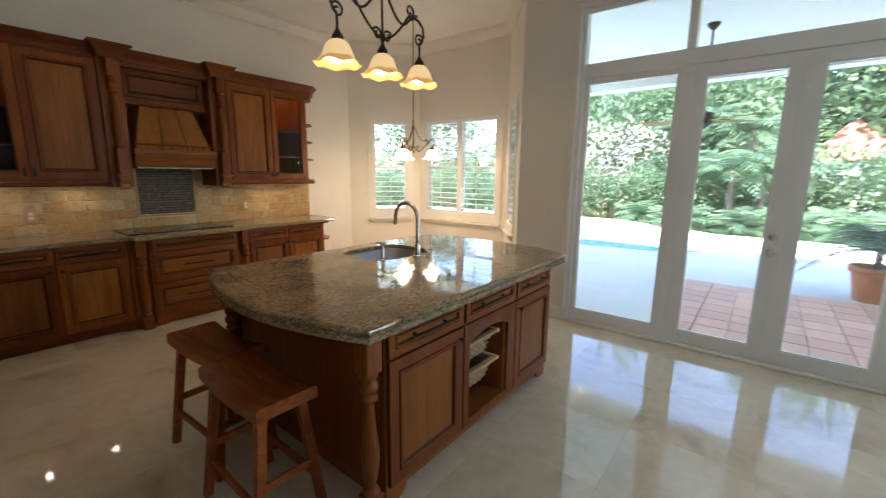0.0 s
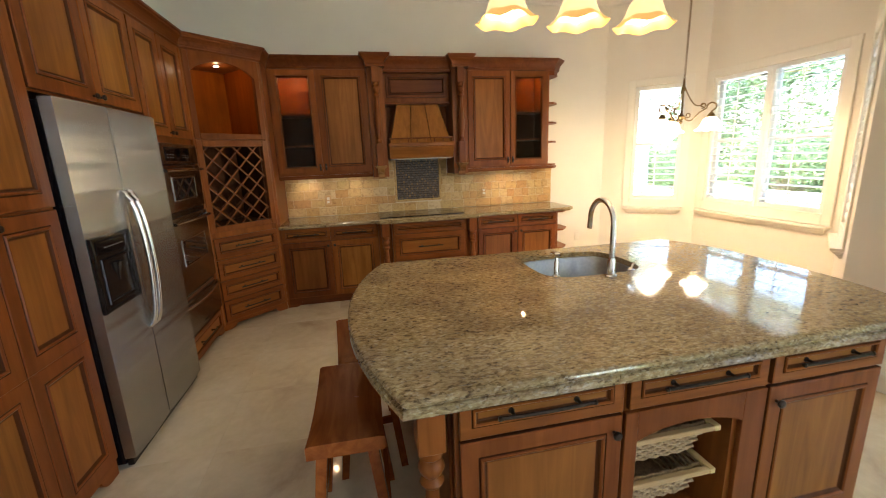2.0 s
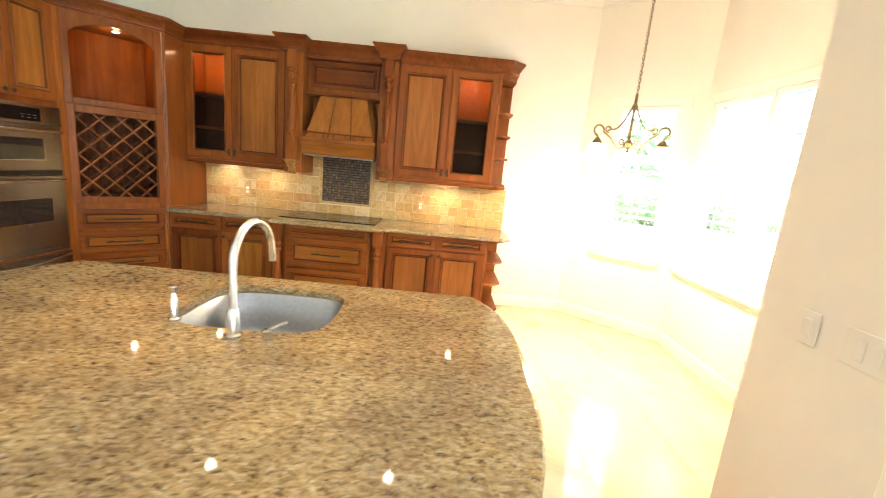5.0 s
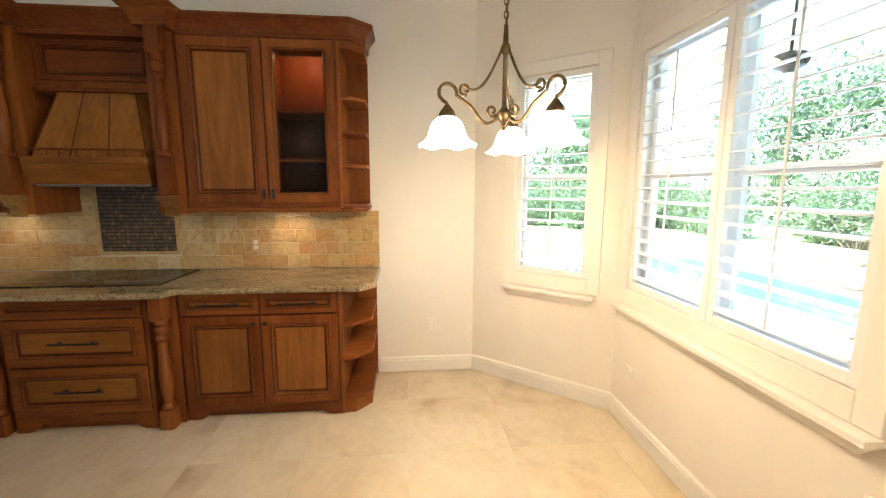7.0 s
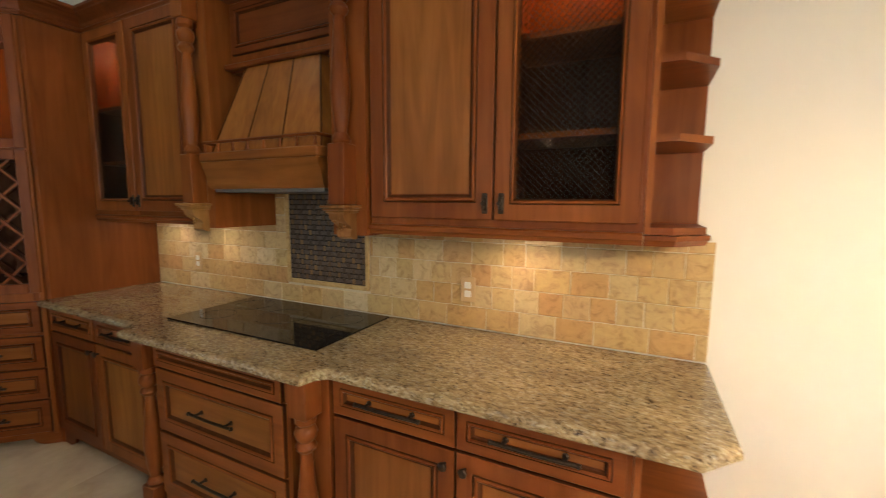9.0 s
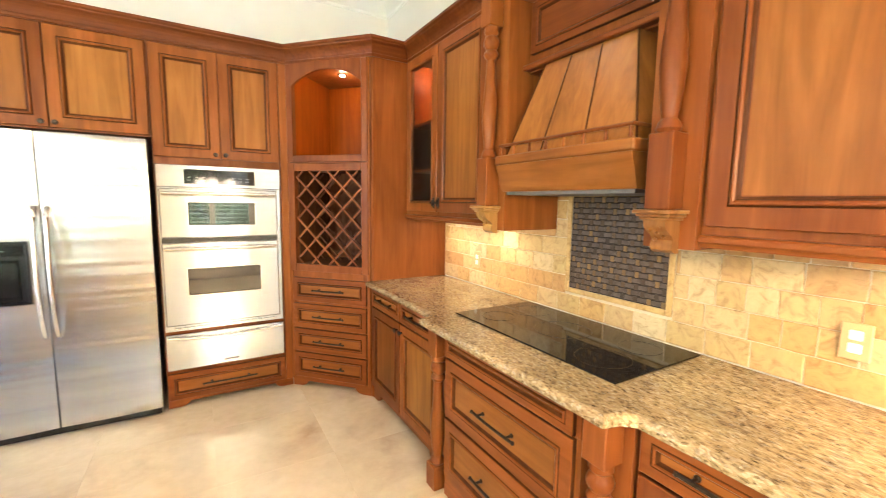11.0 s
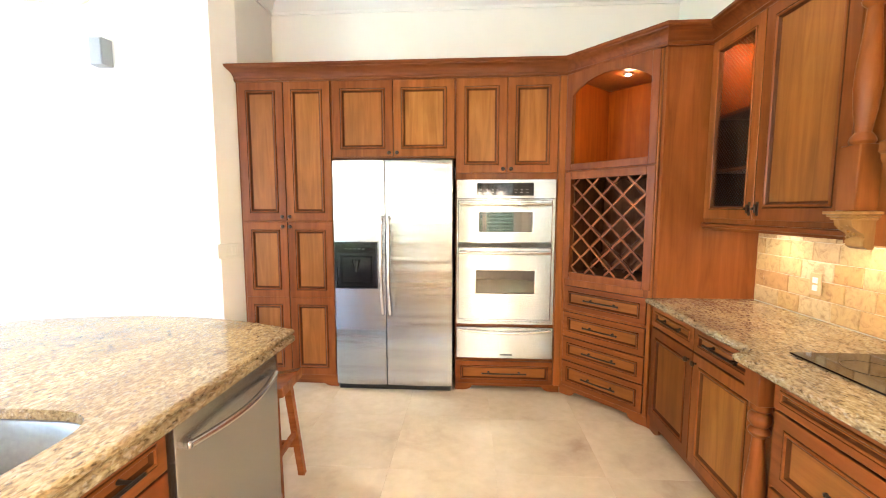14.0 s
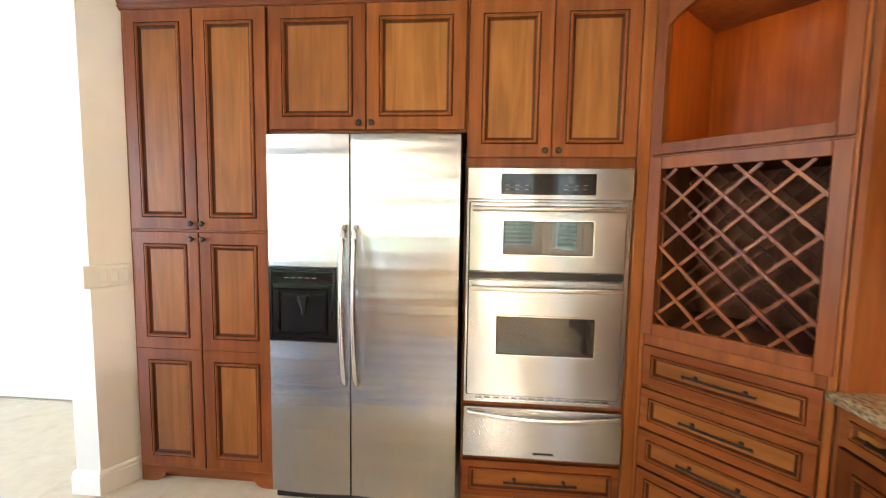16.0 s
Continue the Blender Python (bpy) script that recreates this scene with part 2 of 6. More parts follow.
OVEN_GLASS = plain("oven_window_glass", (0.02, 0.02, 0.02), 0.05, 0.0, 0.1, coat=1.0)
HOOD_METAL = plain("dull_hood_metal", (0.22, 0.21, 0.20), 0.5, 0.9, 0.15)
RING = plain("printed_ring", (0.012, 0.012, 0.013), 0.08)
WICKER = plain("wicker", (0.36, 0.24, 0.12), 0.7, 0.0, 0.35, 90, 0.3)
BASKET_RAIL = wood("pale_basket_wood", (0.40, 0.26, 0.12), (0.52, 0.36, 0.18), (0.60, 0.45, 0.25), "y", 0.5)
CLAY = plain("terracotta_clay", (0.60, 0.25, 0.14), 0.75, 0.0, 0.15, 8, 0.1)
SOIL = plain("dark_soil", (0.03, 0.02, 0.014), 0.95, 0.0, 0.4, 40, 0.4)
ROOF_WHITE = plaster("white_porch_paint", (0.78, 0.78, 0.77), 0.6)
ROOF_TILE = plain("red_roof_tile", (0.38, 0.14, 0.08), 0.8, 0.0, 0.25, 6, 0.2)
GREY_SPEAKER = plain("grey_speaker_cloth", (0.35, 0.35, 0.35), 0.8, 0.0, 0.15, 200, 0.2)
MOSAIC_GREY = plain("grey_glass_tile", (0.105, 0.078, 0.060), 0.42, 0.0, 0.35, 30)
MOSAIC_BROWN, nt, bs = material("amber_glass_tile")
info = nt.nodes.new("ShaderNodeObjectInfo")
nt.links.new(ramp(nt, info.outputs["Random"], [(0.0, (0.05, 0.032, 0.022)), (0.5, (0.095, 0.056, 0.028)), (0.75, (0.18, 0.105, 0.04)), (1.0, (0.26, 0.15, 0.05))]), bs.inputs["Base Color"])
bs.inputs["Roughness"].default_value = 0.4
MOSAIC_GROUT = plain("dark_grout", (0.03, 0.021, 0.015), 0.8)


def emitter(name, col, strength, base=None):
    m, nt, bs = material(name)
    v = coords(nt)
    n = noise_node(nt, v, 9, 3)
    nt.links.new(ramp(nt, n, [(0.3, tuple(k * 0.92 for k in (base or col))), (0.7, base or col)]), bs.inputs["Base Color"])
    bs.inputs["Emission Color"].default_value = (*col, 1)
    bs.inputs["Emission Strength"].default_value = strength
    bs.inputs["Roughness"].default_value = 0.35
    return m


SHADE_AMBER = emitter("amber_edged_glass", (1.0, 0.52, 0.13), 0.050, (0.52, 0.32, 0.10))
SHADE_LIT = emitter("lit_frosted_glass", (1.0, 0.70, 0.30), 0.085, (0.55, 0.41, 0.19))
SHADE_WHITE = emitter("white_frosted_glass", (1.0, 0.84, 0.58), 1.3, (0.9, 0.88, 0.82))
BULB = emitter("lit_bulb", (1.0, 0.85, 0.6), 4.0)
PUCK = emitter("lit_puck_lens", (1.0, 0.85, 0.62), 5.0)


def clear_glass(name, tint=(0.97, 0.99, 0.98), gloss=0.07, rough=0.0):
    m = bpy.data.materials.new(name)
    m.use_nodes = True
    nt = m.node_tree
    nt.nodes.remove(nt.nodes["Principled BSDF"])
    t = nt.nodes.new("ShaderNodeBsdfTransparent")
    g = nt.nodes.new("ShaderNodeBsdfGlossy")
    t.inputs[0].default_value = (*tint, 1)
    g.inputs["Roughness"].default_value = rough
    x = nt.nodes.new("ShaderNodeMixShader")
    x.inputs[0].default_value = gloss
    for i, s in enumerate((t, g)):
        nt.links.new(s.outputs[0], x.inputs[i + 1])
    nt.links.new(x.outputs[0], nt.nodes["Material Output"].inputs[0])
    return m


GLASS = clear_glass("window_glass")
CAB_GLASS = clear_glass("cabinet_glass", (0.88, 0.86, 0.82), 0.006, 0.03)


def leaf_material(name, stops):
    m, nt, bs = material(name)
    ge = add(nt, "NewGeometry")
    c = ramp(nt, ge.outputs["Random Per Island"], stops)
    nt.links.new(vary(nt, c, 0.15), bs.inputs["Base Color"])
    bs.inputs["Roughness"].default_value = 0.5
    tr = add(nt, "BsdfTranslucent")
    nt.links.new(c, tr.inputs["Color"])
    ms = add(nt, "MixShader")
    ms.inputs[0].default_value = 0.5
    nt.links.new(bs.outputs[0], ms.inputs[1])
    nt.links.new(tr.outputs[0], ms.inputs[2])
    nt.links.new(ms.outputs[0], nt.nodes["Material Output"].inputs[0])
    return m


LEAF = leaf_material("shrub_leaf", [(0.0, (0.085, 0.150, 0.085)), (0.5, (0.125, 0.205, 0.105)), (1.0, (0.185, 0.27, 0.13))])
PALM = leaf_material("palm_leaf", [(0.0, (0.085, 0.155, 0.095)), (0.6, (0.125, 0.215, 0.120)), (1.0, (0.20, 0.29, 0.14))])
PALE_LEAF = leaf_material("grey_green_leaf", [(0.0, (0.10, 0.15, 0.10)), (1.0, (0.22, 0.28, 0.19))])
FLOWER_LEAF = leaf_material("flowering_leaf", [(0.0, (0.05, 0.10, 0.03)), (0.50, (0.10, 0.16, 0.08)), (0.56, (0.62, 0.55, 0.52)), (1.0, (0.75, 0.70, 0.68))])
BARK = plain("palm_bark", (0.20, 0.16, 0.12), 0.9, 0.0, 0.35, 14, 0.5)
GRASS = plain("lawn", (0.15, 0.22, 0.08), 0.9, 0.0, 0.4, 30, 0.5)
WATER = plain("pool_water", (0.26, 0.58, 0.60), 0.06, 0.0, 0.12, 3, 0.15)

# ---- building helpers ----


def box(bm, x0, x1, y0, y1, z0, z1, mi=0, ch=0.0):
    """A box, its edges chamfered by ch."""
    r = bmesh.ops.create_cube(bm, size=1.0, matrix=Matrix.Translation(((x0 + x1) / 2, (y0 + y1) / 2, (z0 + z1) / 2)) @ Matrix.Diagonal((abs(x1 - x0), abs(y1 - y0), abs(z1 - z0), 1)))
    faces = {f for v in r["verts"] for f in v.link_faces}
    if ch:
        es = {e for v in r["verts"] for e in v.link_edges}
        rb = bmesh.ops.bevel(bm, geom=list(es), offset=ch, segments=1, affect="EDGES")
        faces = {f for f in faces if f.is_valid} | set(rb["faces"])
    for f in faces:
        f.material_index = mi
    return bm


def nbm(*a, **k):
    bm = bmesh.new()
    if a:
        box(bm, *a, **k)
    return bm


def part(name, bm, mats, parent=None, label="", smooth=False, m=None, kind=""):
    me = bpy.data.meshes.new(name)
    bmesh.ops.recalc_face_normals(bm, faces=bm.faces)
    bm.to_mesh(me)
    bm.free()
    for mt in (mats if isinstance(mats, (list, tuple)) else [mats]):
        me.materials.append(mt)
    if smooth:
        me.shade_smooth()
        me.set_sharp_from_angle(angle=radians(40))
    ob = new(name, me)
    if parent is not None:
        ob.parent = parent
    if m is not None:
        ob.matrix_basis = m
    if label or kind:
        tagged(ob, label=label, kind=kind)
    return ob


def shared(name, me, parent, m):
    ob = new(name, me)
    ob.parent = parent
    ob.matrix_basis = m
    return ob


def thing(name, m, label, category, group="", kind=""):
    ob = new(name)
    ob.empty_display_size = 0.1
    ob.matrix_basis = m
    return tagged(ob, label, category, group, kind)


def lathe(bm, prof, cx=0, cy=0, n=16, mi=0, axis="z", caps=True):
    """Turn a profile of (radius, height) round an upright or a level axis through (cx, cy)."""
    rings = []
    for r, z in prof:
        ring = []
        for i in range(n):
            a = 2 * math.pi * i / n
            p = (cx + r * math.cos(a), cy + r * math.sin(a), z)
            if axis == "y":
                p = (cx + r * math.cos(a), z, cy + r * math.sin(a))
            elif axis == "x":
                p = (z, cx + r * math.cos(a), cy + r * math.sin(a))
            ring.append(bm.verts.new(p))
        rings.append(ring)
    for a, b in zip(rings, rings[1:]):
        for i in range(n):
            f = bm.faces.new((a[i], a[(i + 1) % n], b[(i + 1) % n], b[i]))
            f.material_index = mi
            f.smooth = True
    if caps:
        for ring in (rings[0], rings[-1]):
            f = bm.faces.new(ring)
            f.material_index = mi
    return bm


def tube(bm, pts, r, n=8, mi=0, r1=None):
    """A round bar along points."""
    pts = [Vector(p) for p in pts]
    rings = []
    up = Vector((0.13, 0.31, 0.94))
    for i, p in enumerate(pts):
        d = (pts[min(i + 1, len(pts) - 1)] - pts[max(i - 1, 0)]).normalized()
        u = d.cross(up)
        if u.length < 0.1:
            u = d.cross(Vector((1, 0, 0)))
        u.normalize()
        w = d.cross(u)
        rr = r if r1 is None else r + (r1 - r) * i / (len(pts) - 1)
        rings.append([bm.verts.new(p + rr * (math.cos(2 * math.pi * k / n) * u + math.sin(2 * math.pi * k / n) * w)) for k in range(n)])
    for a, b in zip(rings, rings[1:]):
        for i in range(n):
            f = bm.faces.new((a[i], a[(i + 1) % n], b[(i + 1) % n], b[i]))
            f.material_index = mi
            f.smooth = True
    for ring in (rings[0], rings[-1]):
        bm.faces.new(ring).material_index = mi
    return bm


def prism(bm, pts, a0, a1, plane="xy", mi=0):
    """A flat outline drawn out from a0 to a1 along the third axis."""
    def at(p, a):
        return {"xy": (p[0], p[1], a), "xz": (p[0], a, p[1]), "yz": (a, p[0], p[1])}[plane]
    lo = [bm.verts.new(at(p, a0)) for p in pts]
    hi = [bm.verts.new(at(p, a1)) for p in pts]
    k = len(pts)
    bm.faces.new(lo).material_index = mi
    bm.faces.new(hi).material_index = mi
    for i in range(k):
        bm.faces.new((lo[i], lo[(i + 1) % k], hi[(i + 1) % k], hi[i])).material_index = mi
    return bm


def loft_rects(bm, x0, x1, z0, z1, rings, close=True, panel=0):
    """Rectangles one inside the other: rings of (inset, how far it stands proud, material)."""
    loops = []
    for ins, out, mi in rings:
        loops.append(([bm.verts.new(p) for p in ((x0 + ins, -out, z0 + ins), (x1 - ins, -out, z0 + ins), (x1 - ins, -out, z1 - ins), (x0 + ins, -out, z1 - ins))], mi))
    for (a, _), (b, mi) in zip(loops, loops[1:]):
        for i in range(4):
            bm.faces.new((a[i], a[(i + 1) % 4], b[(i + 1) % 4], b[i])).material_index = mi
    if close:
        bm.faces.new(loops[-1][0]).material_index = panel
    return bm


def rings_for(frame_width, proud=0.02, wide=1.3):
    """A flat frame, a dark glazed line, a rounded bead, a dark glazed groove and the panel."""
    f = frame_width
    k = wide
    return [(0, 0, 1), (0, proud - 0.003, 1), (0.003, proud, 0), (f, proud, 0), (f + 0.0025 * k, proud - 0.004, 1), (f + 0.0045 * k, proud + 0.001, 1), (f + 0.007 * k, proud + 0.005, 0),
            (f + 0.011 * k, proud + 0.005, 0), (f + 0.015 * k, proud + 0.0005, 0), (f + 0.018 * k, proud - 0.006, 1), (f + 0.0235 * k, proud - 0.010, 1), (f + 0.026 * k, proud - 0.010, 0)]



def knob_on(parent, x, z, y=-0.02):
    bm = nbm()
    lathe(bm, [(0.006, y + 0.004), (0.0055, y - 0.008), (0.008, y - 0.012), (0.0145, y - 0.017), (0.0155, y - 0.023), (0.012, y - 0.028), (0.004, y - 0.030)], x, z, 12, axis="y")
    return part("knob", bm, BRONZE, parent, "dark bronze round knob", smooth=True)


def latch_on(parent, x, z, y=-0.02):
    bm = nbm(x - 0.011, x + 0.011, y - 0.004, y + 0.002, z - 0.036, z + 0.036, ch=0.003)
    box(bm, x - 0.007, x + 0.007, y - 0.018, y - 0.004, z - 0.022, z + 0.022, ch=0.003)
    lathe(bm, [(0.005, y - 0.018), (0.008, y - 0.024), (0.006, y - 0.030)], x, z, 10, axis="y")
    return part("latch", bm, BRONZE, parent, "dark bronze cabinet latch", smooth=True)


def pull_on(parent, x, z, half, y=-0.02):
    """A twisted iron bar pull on two posts."""
    bm = nbm()
    for s in (-1, 1):
        lathe(bm, [(0.0095, y + 0.012), (0.0095, y - 0.004), (0.0055, y - 0.008), (0.0055, y - 0.030)], x + s * half * 0.72, z, 10, axis="y")
    tube(bm, [(x - half + half * 2 * i / 12, y - 0.032 - 0.004 * math.sin(math.pi * i / 12), z) for i in range(13)], 0.0062, 8)
    for s in (-1, 1):
        lathe(bm, [(0.0065, x + s * half), (0.009, x + s * (half + 0.004)), (0.006, x + s * (half + 0.010))], y - 0.032, z, 8, axis="x")
    return part("pull", bm, BRONZE, parent, "dark bronze bar pull", smooth=True)


def door(parent, x0, x1, z0, z1, panels=None, fw=0.055, y=0.0, name="door", mat=None):
    """A framed door whose panels sit inside a glazed moulding; panels: the heights where it is parted."""
    bm = nbm()
    cuts = [z0] + (panels or []) + [z1]
    g = 0.0015
    for i, (a, b) in enumerate(zip(cuts, cuts[1:])):
        loft_rects(bm, x0 + g, x1 - g, a + (g if i == 0 else 0), b - (g if i == len(cuts) - 2 else 0), rings_for(fw), panel=2)
    for v in bm.verts:
        v.co.y += y
    return part(name, bm, [mat or WOOD, GLAZE, PANEL], parent)


def drawer(parent, x0, x1, z0, z1, y=0.0, half=None, fw=0.028, pull=True):
    bm = nbm()
    g = 0.0015
    loft_rects(bm, x0 + g, x1 - g, z0 + g, z1 - g, rings_for(fw, wide=0.95 if z1 - z0 < 0.22 else 1.25), panel=2)
    for v in bm.verts:
        v.co.y += y
    ob = part("drawer_front", bm, [WOOD_H, GLAZE, PANEL_H], parent)
    if pull:
        pull_on(ob, (x0 + x1) / 2, (z0 + z1) / 2, half or min(0.13, (x1 - x0) * 0.27), y - 0.01)
    return ob


def valance(bm, x0, x1, h, y0, y1, foot=0.09):
    """A plinth with bracket feet: flat ends, a low curved cut between them."""
    pts = [(x0, 0), (x0 + foot * 0.7, 0)]
    pts += [(x0 + foot * 0.7 + foot * 0.8 * math.sin(math.pi / 2 * i / 5), h * 0.62 * (1 - math.cos(math.pi / 2 * i / 5))) for i in range(1, 6)]
    pts += [(x1 - foot * 0.7 - foot * 0.8 * math.sin(math.pi / 2 * i / 5), h * 0.62 * (1 - math.cos(math.pi / 2 * i / 5))) for i in range(5, 0, -1)]
    pts += [(x1 - foot * 0.7, 0), (x1, 0), (x1, h), (x0, h)]
    return prism(bm, pts, y0, y1, "xz")


def open_case(bm, x0, x1, y0, y1, z0, z1, t=0.018):
    """A case open to the front: two sides, top, bottom and back."""
    box(bm, x0, x0 + t, y0, y1, z0, z1)
    box(bm, x1 - t, x1, y0, y1, z0, z1)
    box(bm, x0 + t, x1 - t, y0, y1, z0, z0 + t)
    box(bm, x0 + t, x1 - t, y0, y1, z1 - t, z1)
    box(bm, x0 + t, x1 - t, y1 - t, y1, z0 + t, z1 - t)
    return bm


def frame_bm(bm, x0, x1, z0, z1, w, y0, y1, mi=0, ch=0.002, bottom=None):
    """Four bars round an opening."""
    b = bottom or w
    box(bm, x0, x0 + w, y0, y1, z0, z1, mi, ch)
    box(bm, x1 - w, x1, y0, y1, z0, z1, mi, ch)
    box(bm, x0 + w, x1 - w, y0 + 0.001, y1 - 0.001, z0, z0 + b, mi, ch)
    box(bm, x0 + w, x1 - w, y0 + 0.001, y1 - 0.001, z1 - w, z1, mi, ch)
    return bm


def turned_post(bm, cx, cy, z0, z1, s, top_block, low_block, n=16):
    """A turned post between two square blocks; s: half the block's width."""
    box(bm, cx - s, cx + s, cy - s, cy + s, z1 - top_block, z1, ch=0.004)
    box(bm, cx - s, cx + s, cy - s, cy + s, z0, z0 + low_block, ch=0.004)
    a, b = z0 + low_block, z1 - top_block
    L = b - a
    shape = [(0.80, 0.0), (0.95, 0.02), (0.80, 0.05), (0.55, 0.07), (0.62, 0.10), (0.82, 0.20), (0.95, 0.32), (0.90, 0.42), (0.70, 0.56), (0.55, 0.70), (0.50, 0.76),
             (0.80, 0.78), (0.92, 0.80), (0.80, 0.82), (0.62, 0.835), (0.88, 0.86), (1.0, 0.89), (0.88, 0.92), (0.62, 0.94), (0.90, 0.96), (0.90, 1.0)]
    lathe(bm, [(s * r, a + L * k) for r, k in shape], cx, cy, n)
    return bm


def sweep(bm, path, prof, closed=False, mi=0):
    """A moulding: a profile of (out, z) along a plan path, mitred, out to the right of the way."""
    pts = [Vector(p) for p in path]
    k = len(pts)
    rows = []
    for i, p in enumerate(pts):
        a = (p - pts[i - 1]).normalized() if (i or closed) else None
        b = (pts[(i + 1) % k] - p).normalized() if (i < k - 1 or closed) else None
        a = a or b
        b = b or a
        na, nb = Vector((a.y, -a.x)), Vector((b.y, -b.x))
        mt = (na + nb).normalized()
        mt /= max(0.3, mt.dot(na))
        rows.append([bm.verts.new((p.x + mt.x * o, p.y + mt.y * o, z)) for o, z in prof])
    for i in range(k if closed else k - 1):
        a, b = rows[i], rows[(i + 1) % k]
        for j in range(len(prof)):
            q = (j + 1) % len(prof)
            bm.faces.new((a[j], b[j], b[q], a[q])).material_index = mi
    if not closed:
        bm.faces.new(rows[0]).material_index = mi
        bm.faces.new(rows[-1]).material_index = mi
    return bm


CROWN_PROFILE = [(-0.02, 2.492), (0.007, 2.492), (0.007, 2.500), (0.010, 2.504), (0.012, 2.512), (0.009, 2.517), (0.010, 2.524), (0.014, 2.538), (0.022, 2.555), (0.034, 2.572), (0.048, 2.584), (0.050, 2.592), (0.056, 2.596), (0.060, 2.602), (0.060, 2.617), (-0.02, 2.617)]


def along(p, q):
    """The pose of a face that runs from p to q, seen with p on the left."""
    return pose(p[0], p[1], 0, 0, 0, math.degrees(math.atan2(q[1] - p[1], q[0] - p[0])))

# ---- the room ----
CEILING = 3.45
A, B, C, D = (-5.22, 4.21), (-4.49, 5.06), (-2.88, 5.06), (-2.12, 4.0)
JAMB = (-1.50, 4.0)
EAST = 7.5
SOUTH = -1.28


def wall(name, p, q, openings=(), z1=CEILING, t=0.14, mat=None):
    """A wall from p to q with openings (from, to, bottom, top) that go through it; its inner face stands on the line."""
    L = math.dist(p, q)
    us = sorted({0.0, L, *[u for o in openings for u in o[:2]]})
    zs = sorted({0.0, z1, *[z for o in openings for z in o[2:]]})
    bm = nbm()
    vs = {}

    def vert(u, y, z):
        k = (round(u, 4), round(y, 4), round(z, 4))
        if k not in vs:
            vs[k] = bm.verts.new(k)
        return vs[k]

    def solid(i, j):
        if not (0 <= i < len(us) - 1 and 0 <= j < len(zs) - 1):
            return False
        u, z = (us[i] + us[i + 1]) / 2, (zs[j] + zs[j + 1]) / 2
        return not any(o[0] < u < o[1] and o[2] < z < o[3] for o in openings)
    for i in range(len(us) - 1):
        for j in range(len(zs) - 1):
            if not solid(i, j):
                continue
            a, b, c, d = us[i], us[i + 1], zs[j], zs[j + 1]
            for y in (0, t):
                bm.faces.new([vert(*k) for k in ((a, y, c), (b, y, c), (b, y, d), (a, y, d))])
            for di, dj, k in ((-1, 0, ((a, 0, c), (a, t, c), (a, t, d), (a, 0, d))), (1, 0, ((b, 0, c), (b, t, c), (b, t, d), (b, 0, d))),
                              (0, -1, ((a, 0, c), (b, 0, c), (b, t, c), (a, t, c))), (0, 1, ((a, 0, d), (b, 0, d), (b, t, d), (a, t, d)))):
                if not solid(i + di, j + dj):
                    bm.faces.new([vert(*q2) for q2 in k])
    ob = part(name, bm, mat or WALL, m=along(p, q))
    return tagged(ob, "smooth cream painted plaster wall", "wall", kind="structure")


wall("wall_west", (-5.22, -1.12), A)
wall("wall_bay_west", A, B, [(0.36, 0.92, 0.90, 2.32)])
wall("wall_bay_north", B, C, [(0.12, 1.46, 0.90, 2.32)])
wall("wall_bay_east", C, D, [(0.38, 0.94, 0.90, 2.32)])
FD0, FD1, FDTOP = 0.59, 3.88, 3.02
# the second opening is invented and never in view; it holds the added lamp
wall("wall_north", D, (EAST, 4.0), [(FD0, FD1, 0.0, FDTOP), (4.25, 6.35, 0.0, FDTOP)])
wall("wall_east", (EAST, 4.0), (EAST, SOUTH))
wall("wall_south", (EAST, SOUTH), (-1.26, SOUTH))
wall("wall_south_kitchen", (-1.26, -1.12), (-5.22, -1.12))
bm = nbm()
prism(bm, [(-1.497, -1.115), (-1.497, -0.50), (-1.395, -0.315), (-1.26, -0.315), (-1.26, -1.275)], 0, CEILING)
tagged(part("wall_end", bm, WALL), "splayed cream wall end beside the pantry", "wall", kind="structure")

bm = nbm()
prism(bm, [(-5.36, -1.3), (-5.36, 4.3), (-4.55, 5.2), (-2.8, 5.2), (-2.05, 4.14), (EAST + 0.14, 4.14), (EAST + 0.14, SOUTH - 0.14), (-1.4, SOUTH - 0.14)], CEILING, CEILING + 0.12)
tagged(part("ceiling", bm, CEIL), "flat white painted ceiling", "ceiling", kind="structure")

INNER = [(-5.22, -1.12), A, B, C, D, (EAST, 4.0), (EAST, SOUTH), (-1.26, SOUTH), (-1.26, -0.315), (-1.395, -0.315), (-1.497, -0.50), (-1.497, -1.12)]
bm = nbm()
sweep(bm, INNER, [(-0.002, 3.30), (0.012, 3.30), (0.016, 3.325), (0.03, 3.34), (0.06, 3.375), (0.09, 3.41), (0.10, 3.415), (0.10, 3.43), (0.112, 3.434), (0.112, 3.449), (-0.002, 3.449)], closed=True)
tagged(part("ceiling_trim", bm, TRIM), "white crown moulding below the ceiling", "trim", kind="structure")
BASE = [(-0.002, 0.003), (0.016, 0.003), (0.016, 0.098), (0.013, 0.104), (0.013, 0.116), (0.008, 0.126), (0.004, 0.131), (-0.002, 0.131)]
for run in ([(-5.22, 3.44), A, B, C, D, (-1.52, 4.0)], [(4.30, 4.0), (EAST, 4.0), (EAST, SOUTH), (-1.26, SOUTH), (-1.26, -0.315), (-1.395, -0.315), (-1.49, -0.487)]):
    bm = nbm()
    sweep(bm, run, BASE)
    tagged(part("baseboard", bm, TRIM), "white painted baseboard along the wall", "baseboard", kind="structure")


